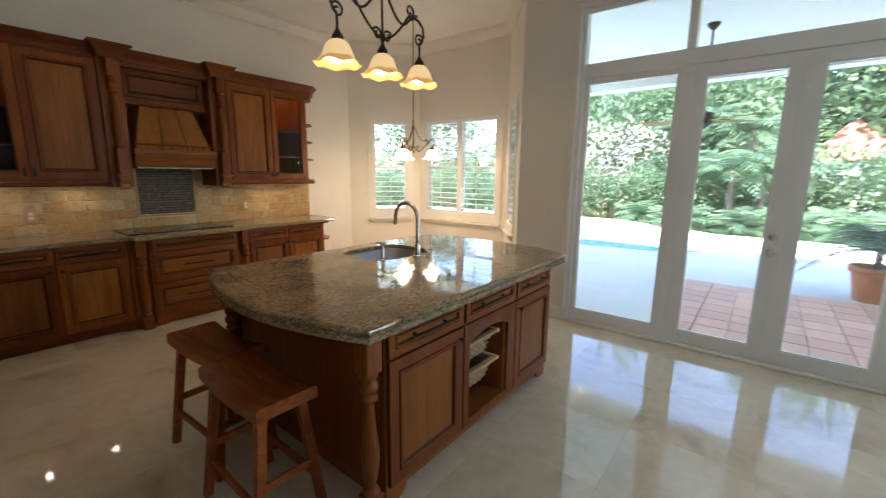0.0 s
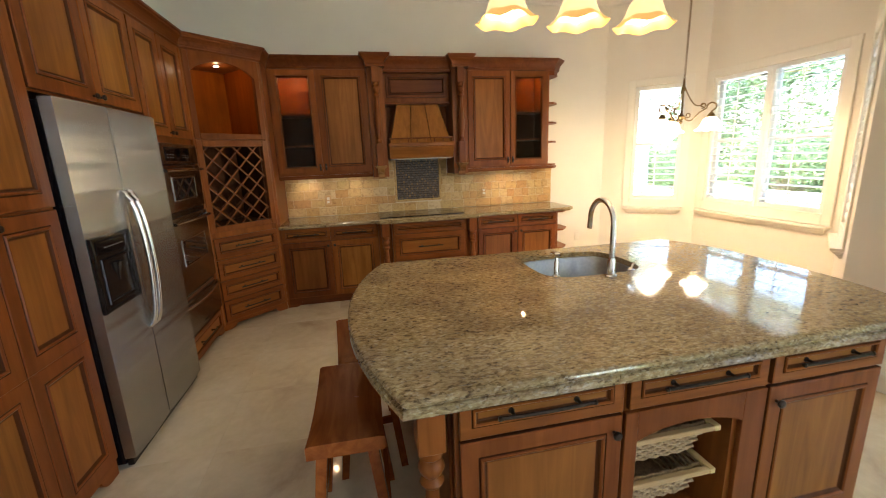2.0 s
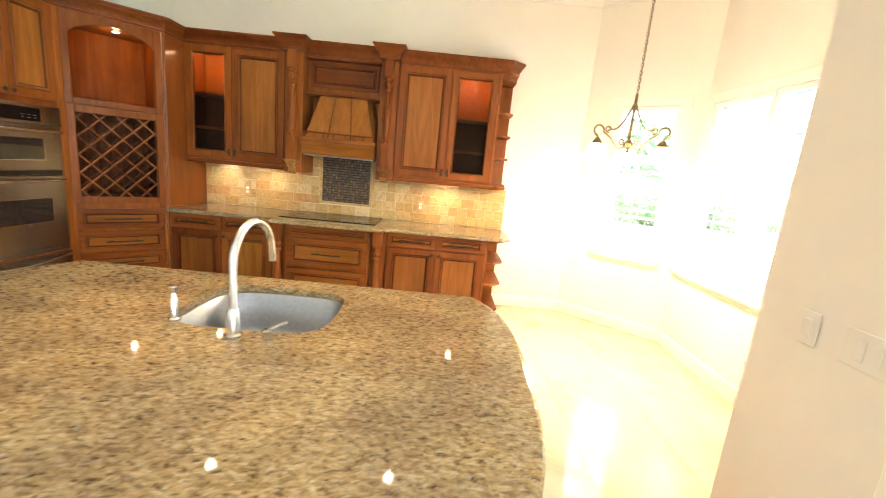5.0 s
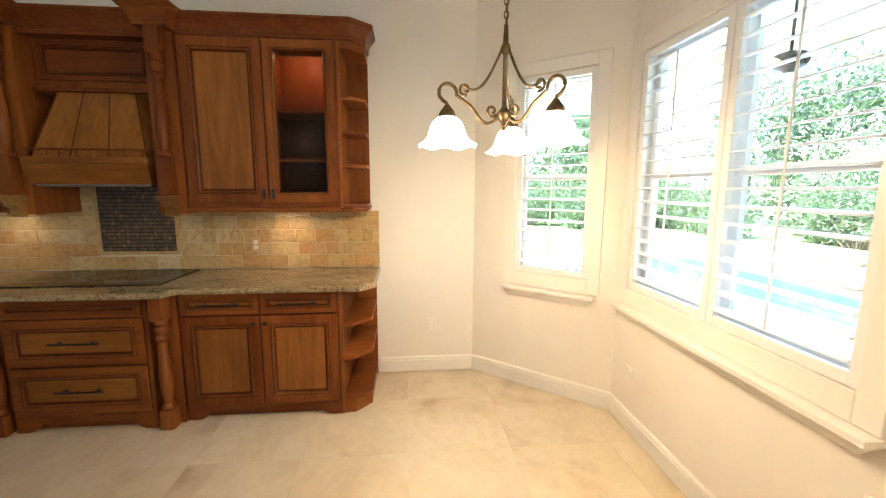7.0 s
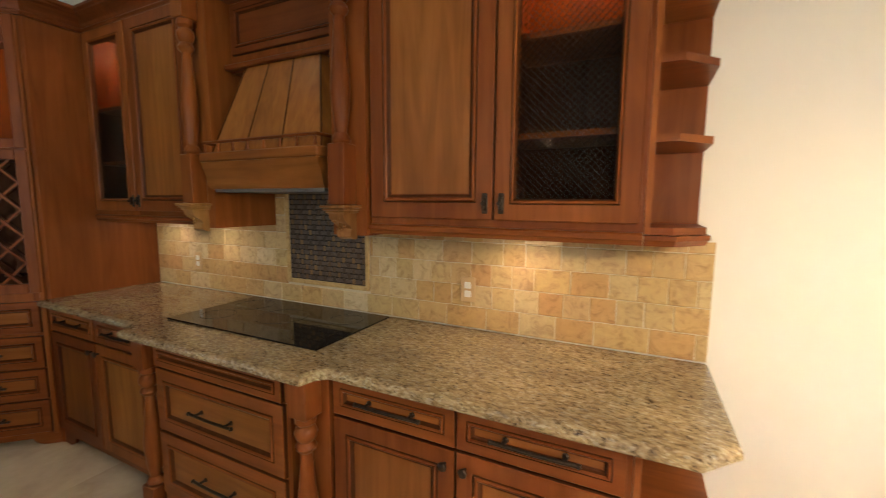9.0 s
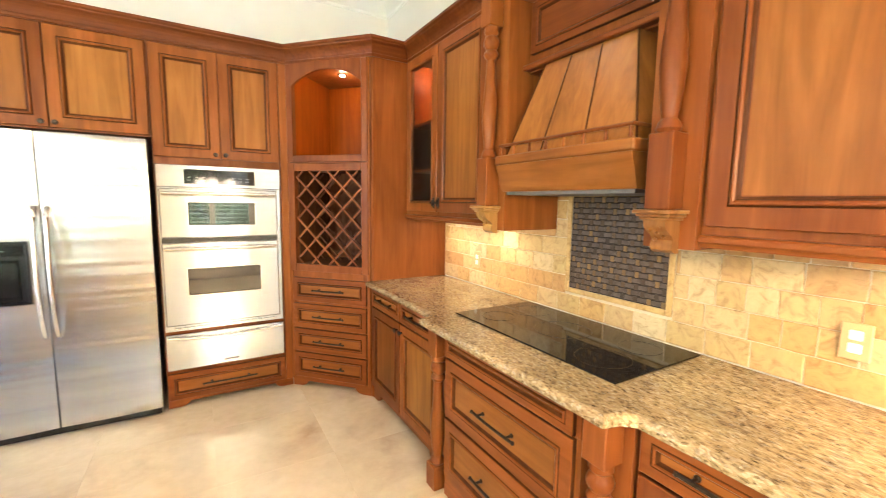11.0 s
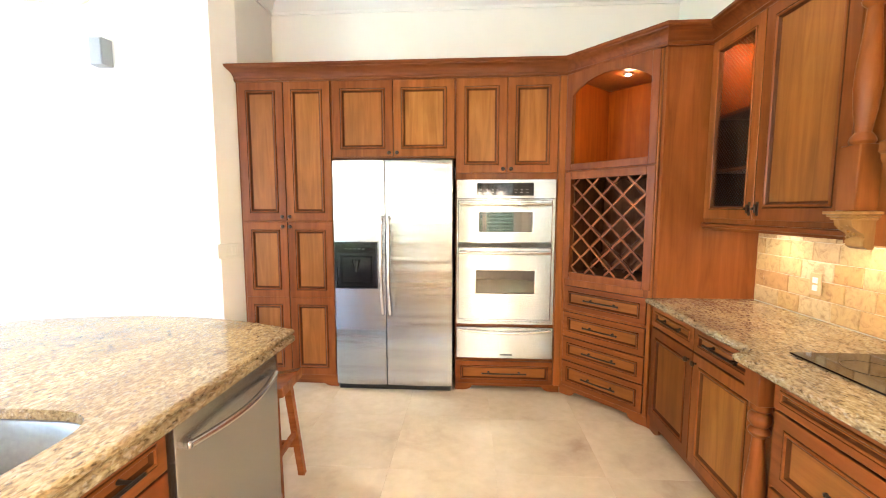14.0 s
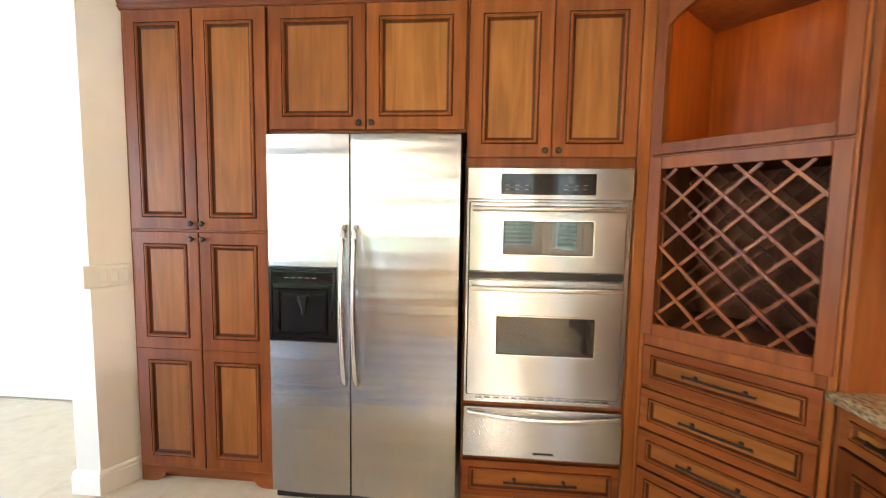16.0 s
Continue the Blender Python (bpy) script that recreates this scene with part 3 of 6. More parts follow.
# ---- windows with shutters ----
def louver_mesh(w):
    bm = nbm()
    n = 10
    ring = [(0.031 * math.cos(2 * math.pi * i / n), 0.0055 * math.sin(2 * math.pi * i / n)) for i in range(n)]
    prism(bm, ring, 0, w, "yz")
    bmesh.ops.recalc_face_normals(bm, faces=bm.faces)
    me = bpy.data.meshes.new("louver")
    bm.to_mesh(me)
    bm.free()
    me.materials.append(WHITE)
    return me


def shutter_window(name, p, q, u0, u1, leaves, label, sill):
    """Glazing and louvered shutters in an opening from u0 to u1 of a wall, with casing and sill."""
    w = thing(name, along(p, q), label, "window", "shuttered bay windows", "structure")
    z0, z1 = 0.90, 2.32
    bm = nbm()
    frame_bm(bm, u0, u1, z0, z1, 0.045, 0.085, 0.125)
    part("window_frame", bm, WHITE, w)
    step = (u1 - u0 - 0.05) / leaves
    for k in range(leaves):
        a = u0 + 0.025 + k * step
        zc = (z0 + z1) / 2
        bm = nbm()
        box(bm, a, a + step, 0.088, 0.118, zc - 0.022, zc + 0.022, ch=0.002)
        if leaves > 1 and k:
            box(bm, a - 0.03, a + 0.03, 0.09, 0.12, z0 + 0.04, z1 - 0.04, ch=0.002)
        part("sash_bar", bm, WHITE, w)
        bm = nbm(a + 0.02, a + step - 0.02, 0.102, 0.106, z0 + 0.045, z1 - 0.045)
        pane = part("pane", bm, GLASS, w, "clear window glass")
        pane.visible_shadow = False
    # shutters
    sw = (u1 - u0) / leaves
    lm = None
    for k in range(leaves):
        a, b = u0 + k * sw + 0.002, u0 + (k + 1) * sw - 0.002
        bm = nbm()
        frame_bm(bm, a, b, z0 + 0.003, z1 - 0.003, 0.042, 0.004, 0.034, bottom=0.045)
        sh = part("shutter", bm, WHITE, w, "white louvered shutter leaf, slats open")
        lm = lm or louver_mesh(b - a - 0.088)
        n = 17
        for i in range(n):
            z = z0 + 0.085 + (z1 - z0 - 0.17) * i / (n - 1)
            shared("louver", lm, sh, pose(a + 0.044, 0.019, z, 9 + 2 * math.sin(i * 2.3), 0, 0))
        bm = nbm((a + b) / 2 - 0.005, (a + b) / 2 + 0.005, -0.022, -0.013, z0 + 0.09, z1 - 0.09, ch=0.002)
        part("tilt_rod", bm, WHITE, sh)
    # casing and sill
    bm = nbm()
    c = 0.085
    for x0, x1, y0, y1 in ((u0 - c, u0, z0 - 0.10, z1 + c), (u1, u1 + c, z0 - 0.10, z1 + c)):
        box(bm, x0, x1, -0.016, -0.0015, y0, y1, ch=0.003)
    box(bm, u0, u1, -0.0155, -0.0015, z1, z1 + c, ch=0.003)
    box(bm, u0, u1, -0.0155, -0.0015, z0 - 0.10, z0 + 0.004, ch=0.003)
    part("casing", bm, TRIM, w)
    bm = nbm()
    prof = [(0.0, 0.715), (0.018, 0.715), (0.024, 0.728), (0.034, 0.734), (0.040, 0.748), (0.055, 0.756), (0.060, 0.770), (0.075, 0.776), (0.075, 0.797), (0.0, 0.797)]
    x0, x1 = sill[0] + 0.075, sill[1] - 0.075
    sweep(bm, [(x0, -0.001), (x0, -0.002), (x1, -0.002), (x1, -0.001)], prof)
    part("window_sill", bm, TRIM, w)
    return w


shutter_window("window_1", A, B, 0.36, 0.92, 1, "white shuttered window with a moulded sill in the bay", (0.285, 0.985))
shutter_window("window_2", B, C, 0.12, 1.46, 2, "wide white double-shuttered window above a moulded sill", (0.05, 1.55))
shutter_window("window_3", C, D, 0.38, 0.94, 1, "white shuttered window in the bay's side wall", (0.315, 1.015))


# ---- french doors ----
def french_doors():
    d = thing("door_1", along(D, (EAST, 4.0)), "white french doors with glazed side panels and transom", "door", kind="structure")
    ox = -D[0]
    X = [FD0, ox - 0.62, ox + 0.13, ox + 0.87, FD1]
    y0, y1 = 0.03, 0.12
    bm = nbm()
    box(bm, FD0, FD0 + 0.045, y0 - 0.015, y1, 0, FDTOP, ch=0.004)
    box(bm, FD1 - 0.045, FD1, y0 - 0.015, y1, 0, FDTOP, ch=0.004)
    box(bm, FD0 + 0.045, FD1 - 0.045, y0 - 0.01, y1, FDTOP - 0.05, FDTOP, ch=0.004)
    box(bm, FD0 + 0.045, FD1 - 0.045, y0 - 0.01, y1, 2.405, 2.535, ch=0.006)
    for x in (X[1], X[3]):
        box(bm, x - 0.035, x + 0.035, y0 - 0.005, y1, 0.0, 2.405, ch=0.004)
        box(bm, x - 0.035, x + 0.035, y0 - 0.005, y1, 2.535, FDTOP - 0.05, ch=0.004)
    part("door_frame", bm, WHITE, d)
    bm = nbm(FD0 + 0.045, FD1 - 0.045, -0.01, 0.14, 0.0, 0.025, ch=0.006)
    part("threshold", bm, TRIM, d)
    for i, (a, b) in enumerate(((X[0] + 0.045, X[1] - 0.035), (X[1] + 0.035, X[2] - 0.003), (X[2] + 0.003, X[3] - 0.035), (X[3] + 0.035, X[4] - 0.045))):
        swing = i in (1, 2)
        st = 0.095 if swing else 0.04
        bm = nbm()
        frame_bm(bm, a, b, 0.026, 2.404, st, y0 + 0.01, y0 + 0.055, bottom=0.11)
        leaf = part("door_leaf" if swing else "side_panel", bm, WHITE, d)
        bm = nbm()
        frame_bm(bm, a + st, b - st, 0.136, 2.404 - st, 0.012, y0 + 0.016, y0 + 0.049, ch=0.003)
        part("glazing_bead", bm, WHITE, leaf)
        bm = nbm(a + st, b - st, y0 + 0.03, y0 + 0.036, 0.136, 2.404 - st)
        part("pane", bm, GLASS, leaf, "clear door glass").visible_shadow = False
        if i == 1:
            part("astragal", nbm(X[2] - 0.03, X[2] + 0.03, y0 + 0.056, y0 + 0.075, 0.03, 2.40, ch=0.003), WHITE, leaf)
            part("meeting_strip", nbm(X[2] - 0.022, X[2] + 0.022, y0, y0 + 0.0085, 0.03, 2.40, ch=0.003), WHITE, leaf)
            x = b - 0.045
            for z in (0.93, 1.045):
                bm = nbm()
                lathe(bm, [(0.030, y0 + 0.012), (0.030, y0 + 0.004), (0.012, y0), (0.012, y0 - 0.025), (0.026, y0 - 0.032), (0.028, y0 - 0.048), (0.018, y0 - 0.058)] if z < 1 else [(0.028, y0 + 0.012), (0.028, y0 - 0.004), (0.018, y0 - 0.008), (0.006, y0 - 0.02)], x, z, 16, axis="y")
                part("door_knob" if z < 1 else "deadbolt", bm, CHROME, leaf, "satin nickel door hardware", smooth=True)
    for a, b in ((X[0] + 0.045, X[1] - 0.035), (X[1] + 0.035, X[3] - 0.035), (X[3] + 0.035, X[4] - 0.045)):
        bm = nbm(a, b, y0 + 0.03, y0 + 0.036, 2.535, FDTOP - 0.05)
        part("transom_pane", bm, GLASS, d, "clear transom glass").visible_shadow = False
    bm = nbm()
    for x0, x1, z0, z1 in ((FD0 - 0.045, FD0, 0.003, FDTOP + 0.045), (FD1, FD1 + 0.045, 0.003, FDTOP + 0.045), (FD0, FD1, FDTOP, FDTOP + 0.045)):
        box(bm, x0, x1, -0.018, -0.0015, z0, z1, ch=0.004)
    part("casing", bm, TRIM, d)


french_doors()
# unseen frame, added round the opening of the daylight lamp
w = thing("window_4", along(D, (EAST, 4.0)), "added unseen window opening beside the french doors, holds the daylight lamp", "window", kind="structure")
bm = nbm()
frame_bm(bm, 4.25, 6.35, 0.0, FDTOP, 0.06, 0.03, 0.12)
part("window_frame", bm, WHITE, w)


# ---- island ----
def offset_loop(pts, d):
    out = []
    k = len(pts)
    for i, p in enumerate(pts):
        a = (Vector(p) - Vector(pts[i - 1])).normalized()
        b = (Vector(pts[(i + 1) % k]) - Vector(p)).normalized()
        na, nb = Vector((a.y, -a.x)), Vector((b.y, -b.x))
        m = (na + nb).normalized()
        m /= max(0.5, m.dot(na))
        out.append((p[0] + m.x * d, p[1] + m.y * d))
    return out


def slab(bm, outline, prof, hole=None, lip=1.0):
    """A worktop: an outline (anticlockwise) with an edge profile of (out, z) from the underside up; a hole goes through it."""
    rows = []
    for o, z in prof:
        rows.append([bm.verts.new((*p, z)) for p in offset_loop(outline, o)])
    k = len(outline)
    for a, b in zip(rows, rows[1:]):
        for i in range(k):
            bm.faces.new((a[i], a[(i + 1) % k], b[(i + 1) % k], b[i]))
    if not hole:
        bm.faces.new(rows[0])
        bm.faces.new(rows[-1])
        return bm
    zt, zb = prof[-1][1], prof[0][1]
    hr = {}
    for z, row in ((zt, rows[-1]), (zb, rows[0])):
        hr[z] = [bm.verts.new((*p, max(z, zt - lip))) for p in hole]
        edges = []
        for loop in (row, hr[z]):
            for i in range(len(loop)):
                e = bm.edges.get((loop[i], loop[(i + 1) % len(loop)])) or bm.edges.new((loop[i], loop[(i + 1) % len(loop)]))
                edges.append(e)
        bmesh.ops.triangle_fill(bm, use_beauty=True, use_dissolve=False, edges=edges)
    n = len(hole)
    for i in range(n):
        bm.faces.new((hr[zt][i], hr[zt][(i + 1) % n], hr[zb][(i + 1) % n], hr[zb][i]))
    return bm


def bow(p, q, sag, n=14, full=2.0):
    """Points from p to q along a shallow bow to the right of the way; full: how square its shoulders are."""
    p, q = Vector(p), Vector(q)
    d = q - p
    nrm = Vector((d.y, -d.x)).normalized()
    return [tuple(p + d * (i / n) + nrm * sag * (1 - abs(2 * i / n - 1) ** full)) for i in range(n + 1)]


EDGE = [(-0.012, 0.868), (-0.004, 0.869), (0.0, 0.873), (0.0, 0.892), (-0.004, 0.897), (-0.010, 0.900), (-0.008, 0.905), (-0.002, 0.910), (0.0, 0.916), (-0.002, 0.923), (-0.008, 0.928), (-0.016, 0.930)]
SINK = (-2.163, 2.066)
outline = bow((-2.562, 0.985), (-1.09, 0.945), 0.165) + bow((-1.10, 2.85), (-2.54, 2.92), 0.17, n=20, full=3.4)
hole = []
for i in range(32):
    a = 2 * math.pi * i / 32
    ca, sa = math.cos(a), math.sin(a)
    hole.append((SINK[0] + 0.240 * math.copysign(abs(ca) ** 0.55, ca), SINK[1] + 0.286 * math.copysign(abs(sa) ** 0.45, sa)))
bm = nbm()
slab(bm, outline, EDGE, hole, lip=0.03)
tagged(part("island_worktop", bm, GRANITE), "polished brown speckled granite worktop with bowed ends and sink cut-out", "worktop")

isl = thing("kitchen_island", pose(-1.18, 1.10, 0, 0, 0, 90), "cherry-stained wooden kitchen island with drawers, doors and open basket bay", "kitchen island")
# local x runs along the front, local y towards the range
for nm, q in (("cabinet_case", (0.0, 0.575, 0.0, 1.28, 0.10, 0.866)), ("cabinet_case", (1.015, 1.66, 0.0, 0.70, 0.10, 0.866)), ("sink_case", (1.015, 1.66, 0.70, 1.28, 0.10, 0.66)),
              ("sink_case", (0.575, 1.015, 0.45, 1.28, 0.10, 0.52)), ("bay_wall", (0.575, 1.015, 0.45, 0.70, 0.52, 0.866)), ("drawer_case", (0.575, 1.015, 0.0, 0.45, 0.70, 0.866)),
              ("bay_floor", (0.575, 1.015, 0.0, 0.45, 0.10, 0.145))):
    part(nm, nbm(*q), WOOD, isl)
# thin dark sheet before the bay wall stands in for shade behind the baskets
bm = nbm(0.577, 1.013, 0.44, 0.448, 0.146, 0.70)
part("bay_back", bm, SHADED_IN, isl, "basket bay back, coloured dark for the shade inside")
bm = nbm()
valance(bm, 0.0, 1.66, 0.10, 0.0, 0.02)
valance(bm, 0.0, 1.66, 0.10, 1.26, 1.28)
box(bm, 0.02, 1.64, 0.06, 1.22, 0.0, 0.10)
part("plinth", bm, [WOOD_H], isl)
for a, b in ((0.0, 0.565), (0.565, 1.13), (1.13, 1.66)):
    drawer(isl, a + 0.012, b - 0.008, 0.722, 0.864, half=0.15, fw=0.036)
dl = door(isl, 0.012, 0.557, 0.105, 0.714)
knob_on(dl, 0.525, 0.655)
dr = door(isl, 1.138, 1.652, 0.105, 0.714)
knob_on(dr, 1.17, 0.655)
bm = nbm()
box(bm, 0.567, 0.615, -0.02, 0.0, 0.106, 0.713, ch=0.002)
box(bm, 1.035, 1.128, -0.02, 0.0, 0.106, 0.713, ch=0.002)
box(bm, 0.615, 1.035, -0.0195, 0.0, 0.106, 0.15, ch=0.002)
pts = [(0.615, 0.713), (0.615, 0.600)] + [(0.615 + 0.42 * i / 14, 0.600 + 0.042 * math.sin(math.pi * i / 14) ** 0.7) for i in range(1, 14)] + [(1.035, 0.600), (1.035, 0.713)]
prism(bm, pts, -0.0195, 0.0, "xz")
part("face_frame", bm, [WOOD], isl, "arched frame round the basket bay")
for side, xx in (("a", 0.045), ("b", 1.615)):
    bm = nbm()
    turned_post(bm, xx - 0.115 if xx < 1 else xx + 0.03, 0.02 if xx < 1 else 0.06, 0.0, 0.864, 0.042, 0.17, 0.12)
    if xx < 1:
        part("corner_post", bm, [WOOD], isl, smooth=True)
        bm = nbm()
        turned_post(bm, xx - 0.105, 1.26, 0.0, 0.864, 0.042, 0.17, 0.12)
        part("corner_post", bm, [WOOD], isl, smooth=True)
    else:
        bm.free()
bm = nbm(1.66, 1.672, 0.03, 1.25, 0.10, 0.866, ch=0.003)
part("end_panel", bm, [WOOD], isl)
bm = nbm(-0.012, 0.0, 0.03, 1.25, 0.10, 0.866, ch=0.003)
part("end_panel", bm, [WOOD], isl)
# range side: sink drawers and doors
back = part("rear_face", nbm(0.606, 1.65, 1.28, 1.295, 0.11, 0.862, ch=0.003), WOOD, isl)


def rear(x0, x1, z0, z1, kind, kx=None):
    """A front on the side towards the range; x measured along the island."""
    bm = nbm()
    loft_rects(bm, x0, x1, z0, z1, rings_for(0.036 if kind == "drawer" else 0.055, wide=0.95 if kind == "drawer" else 1.3))
    for v in bm.verts:
        v.co.x, v.co.y = v.co.x, 1.295 - v.co.y
    ob = part("drawer_front" if kind == "drawer" else "door", bm, [WOOD_H if kind == "drawer" else WOOD, GLAZE], isl)
    bm = nbm()
    if kind == "drawer":
        c = (x0 + x1) / 2
        for s in (-1, 1):
            lathe(bm, [(0.008, 1.305), (0.0055, 1.32), (0.0055, 1.346)], c + s * 0.09, (z0 + z1) / 2, 10, axis="y")
        tube(bm, [(c - 0.125 + 0.25 * i / 8, 1.348, (z0 + z1) / 2) for i in range(9)], 0.0062)
        part("pull", bm, BRONZE, ob, "dark bronze bar pull", smooth=True)
    else:
        lathe(bm, [(0.006, 1.31), (0.0055, 1.322), (0.0145, 1.332), (0.0155, 1.338), (0.004, 1.346)], kx, z1 - 0.05, 12, axis="y")
        part("knob", bm, BRONZE, ob, "dark bronze round knob", smooth=True)


rear(0.612, 1.10, 0.722, 0.860, "drawer")
rear(1.105, 1.645, 0.722, 0.860, "drawer")
rear(0.612, 1.10, 0.12, 0.714, "door", 1.06)
rear(1.105, 1.645, 0.12, 0.714, "door", 1.145)

dw = thing("dishwasher", pose(-2.462, 1.705, 0, 0, 0, -90), "stainless steel dishwasher with a bowed bar handle", "dishwasher")
part("door", nbm(0.012, 0.645, -0.045, -0.001, 0.105, 0.855, ch=0.004), STEEL, dw)
bm = nbm()
tube(bm, [(0.05 + 0.55 * i / 16, -0.062 - 0.035 * math.sin(math.pi * i / 16), 0.765 - 0.01 * math.sin(math.pi * i / 16)) for i in range(17)], 0.0125, 10)
for s in (0.055, 0.595):
    box(bm, s - 0.012, s + 0.012, -0.064, -0.043, 0.752, 0.776, ch=0.003)
part("handle", bm, CHROME, dw, "bowed polished handle", smooth=True)
part("toe_kick", nbm(0.012, 0.645, -0.02, -0.001, 0.0, 0.10), BLACK, dw)


def basket(z, tilt):
    b = thing("pull_out_basket", pose(-1.235, 1.895, z), "woven wicker basket with pale wooden rails in the island bay", "basket", "island baskets")
    bm = nbm()
    n = 22
    dep, hw, h = 0.36, 0.165, 0.13
    for k in range(9):
        f = k / 8
        s = 0.82 + 0.18 * f
        pts = []
        for side in range(4):
            for i in range(n // 2):
                u = i / (n // 2)
                c = [(-1 + 2 * u, -1), (1, -1 + 2 * u), (1 - 2 * u, 1), (-1, 1 - 2 * u)][side]
                wob = 0.004 * (1 if (i + k) % 2 else -1)
                pts.append((c[0] * dep / 2 * s - dep / 2 + wob * (abs(c[0]) == 1), c[1] * (hw * s + wob * (abs(c[1]) == 1)), -h + h * f))
        pts.append(pts[0])
        tube(bm, pts, 0.0075, 5)
    part("weave", bm, WICKER, b)
    part("base", nbm(-dep * 0.9, -dep * 0.1, -hw * 0.8, hw * 0.8, -h - 0.006, -h), WICKER, b)
    for y in (-hw - 0.012, hw + 0.012):
        part("rail", nbm(-dep, 0.045, y - 0.012, y + 0.012, -0.006, 0.016, ch=0.003), BASKET_RAIL, b)
    part("rail", nbm(0.02, 0.044, -hw, hw, -0.005, 0.015, ch=0.003), BASKET_RAIL, b)


basket(0.555, 0)
basket(0.375, 0)

# sink and tap
bm = nbm()
k = len(hole)
prof = [(0.010, 0.8985), (0.004, 0.8985), (-0.002, 0.892), (-0.010, 0.74), (-0.03, 0.70), (-0.09, 0.688), (-0.19, 0.684)]
rows = []
for o, z in prof:
    rows.append([bm.verts.new((SINK[0] + (p[0] - SINK[0]) * (1 + o / 0.25), SINK[1] + (p[1] - SINK[1]) * (1 + o / 0.27), z)) for p in hole])
for a, b in zip(rows, rows[1:]):
    for i in range(k):
        bm.faces.new((a[i], a[(i + 1) % k], b[(i + 1) % k], b[i])).smooth = True
bm.faces.new(rows[-1])
snk = tagged(part("kitchen_sink", bm, SINK_STEEL), "undermounted stainless steel sink bowl in the island", "sink")
bm = nbm()
lathe(bm, [(0.045, 0.686), (0.045, 0.692), (0.036, 0.694), (0.030, 0.688)], SINK[0], SINK[1], 18)
part("drain", bm, CHROME, snk, "round steel drain", smooth=True)

tap = thing("kitchen_tap", pose(-1.868, 2.08, 0.9305), "tall satin nickel gooseneck tap on the granite", "tap")
bm = nbm()
lathe(bm, [(0.028, 0), (0.028, 0.008), (0.021, 0.014), (0.020, 0.085), (0.015, 0.095), (0.013, 0.10)], 0, 0, 18)
part("base", bm, CHROME, tap, smooth=True)
bm = nbm()
pts = [(0, 0, 0.09), (0, 0, 0.25)] + [(-0.12 + 0.12 * math.cos(a), 0.008 * a, 0.25 + 0.12 * math.sin(a)) for a in [math.pi * i / 14 for i in range(1, 15)]] + [(-0.243, 0.025, 0.225), (-0.246, 0.025, 0.205)]
tube(bm, pts, 0.0135, 12)
part("spout", bm, CHROME, tap, smooth=True)
bm = nbm()
lathe(bm, [(0.016, 0), (0.016, 0.03), (0.010, 0.036)], 0.0, 0.11, 12)
tube(bm, [(0, 0.11, 0.03), (-0.02, 0.135, 0.042), (-0.04, 0.16, 0.05)], 0.006, 8)
part("lever", bm, CHROME, tap, smooth=True)
soap = thing("soap_dispenser", pose(-1.955, 1.83, 0.9305), "satin nickel soap dispenser beside the sink", "soap dispenser")
bm = nbm()
lathe(bm, [(0.020, 0), (0.020, 0.006), (0.013, 0.012), (0.012, 0.08), (0.008, 0.085), (0.008, 0.105)], 0, 0, 14)
part("body", bm, CHROME, soap, smooth=True)
bm = nbm()
lathe(bm, [(0.014, 0.105), (0.016, 0.112), (0.016, 0.122), (0.01, 0.126)], 0, 0, 14)
tube(bm, [(0, 0, 0.116), (-0.05, 0, 0.116), (-0.065, 0, 0.108)], 0.006, 8)
part("nozzle", bm, CHROME, soap, smooth=True)


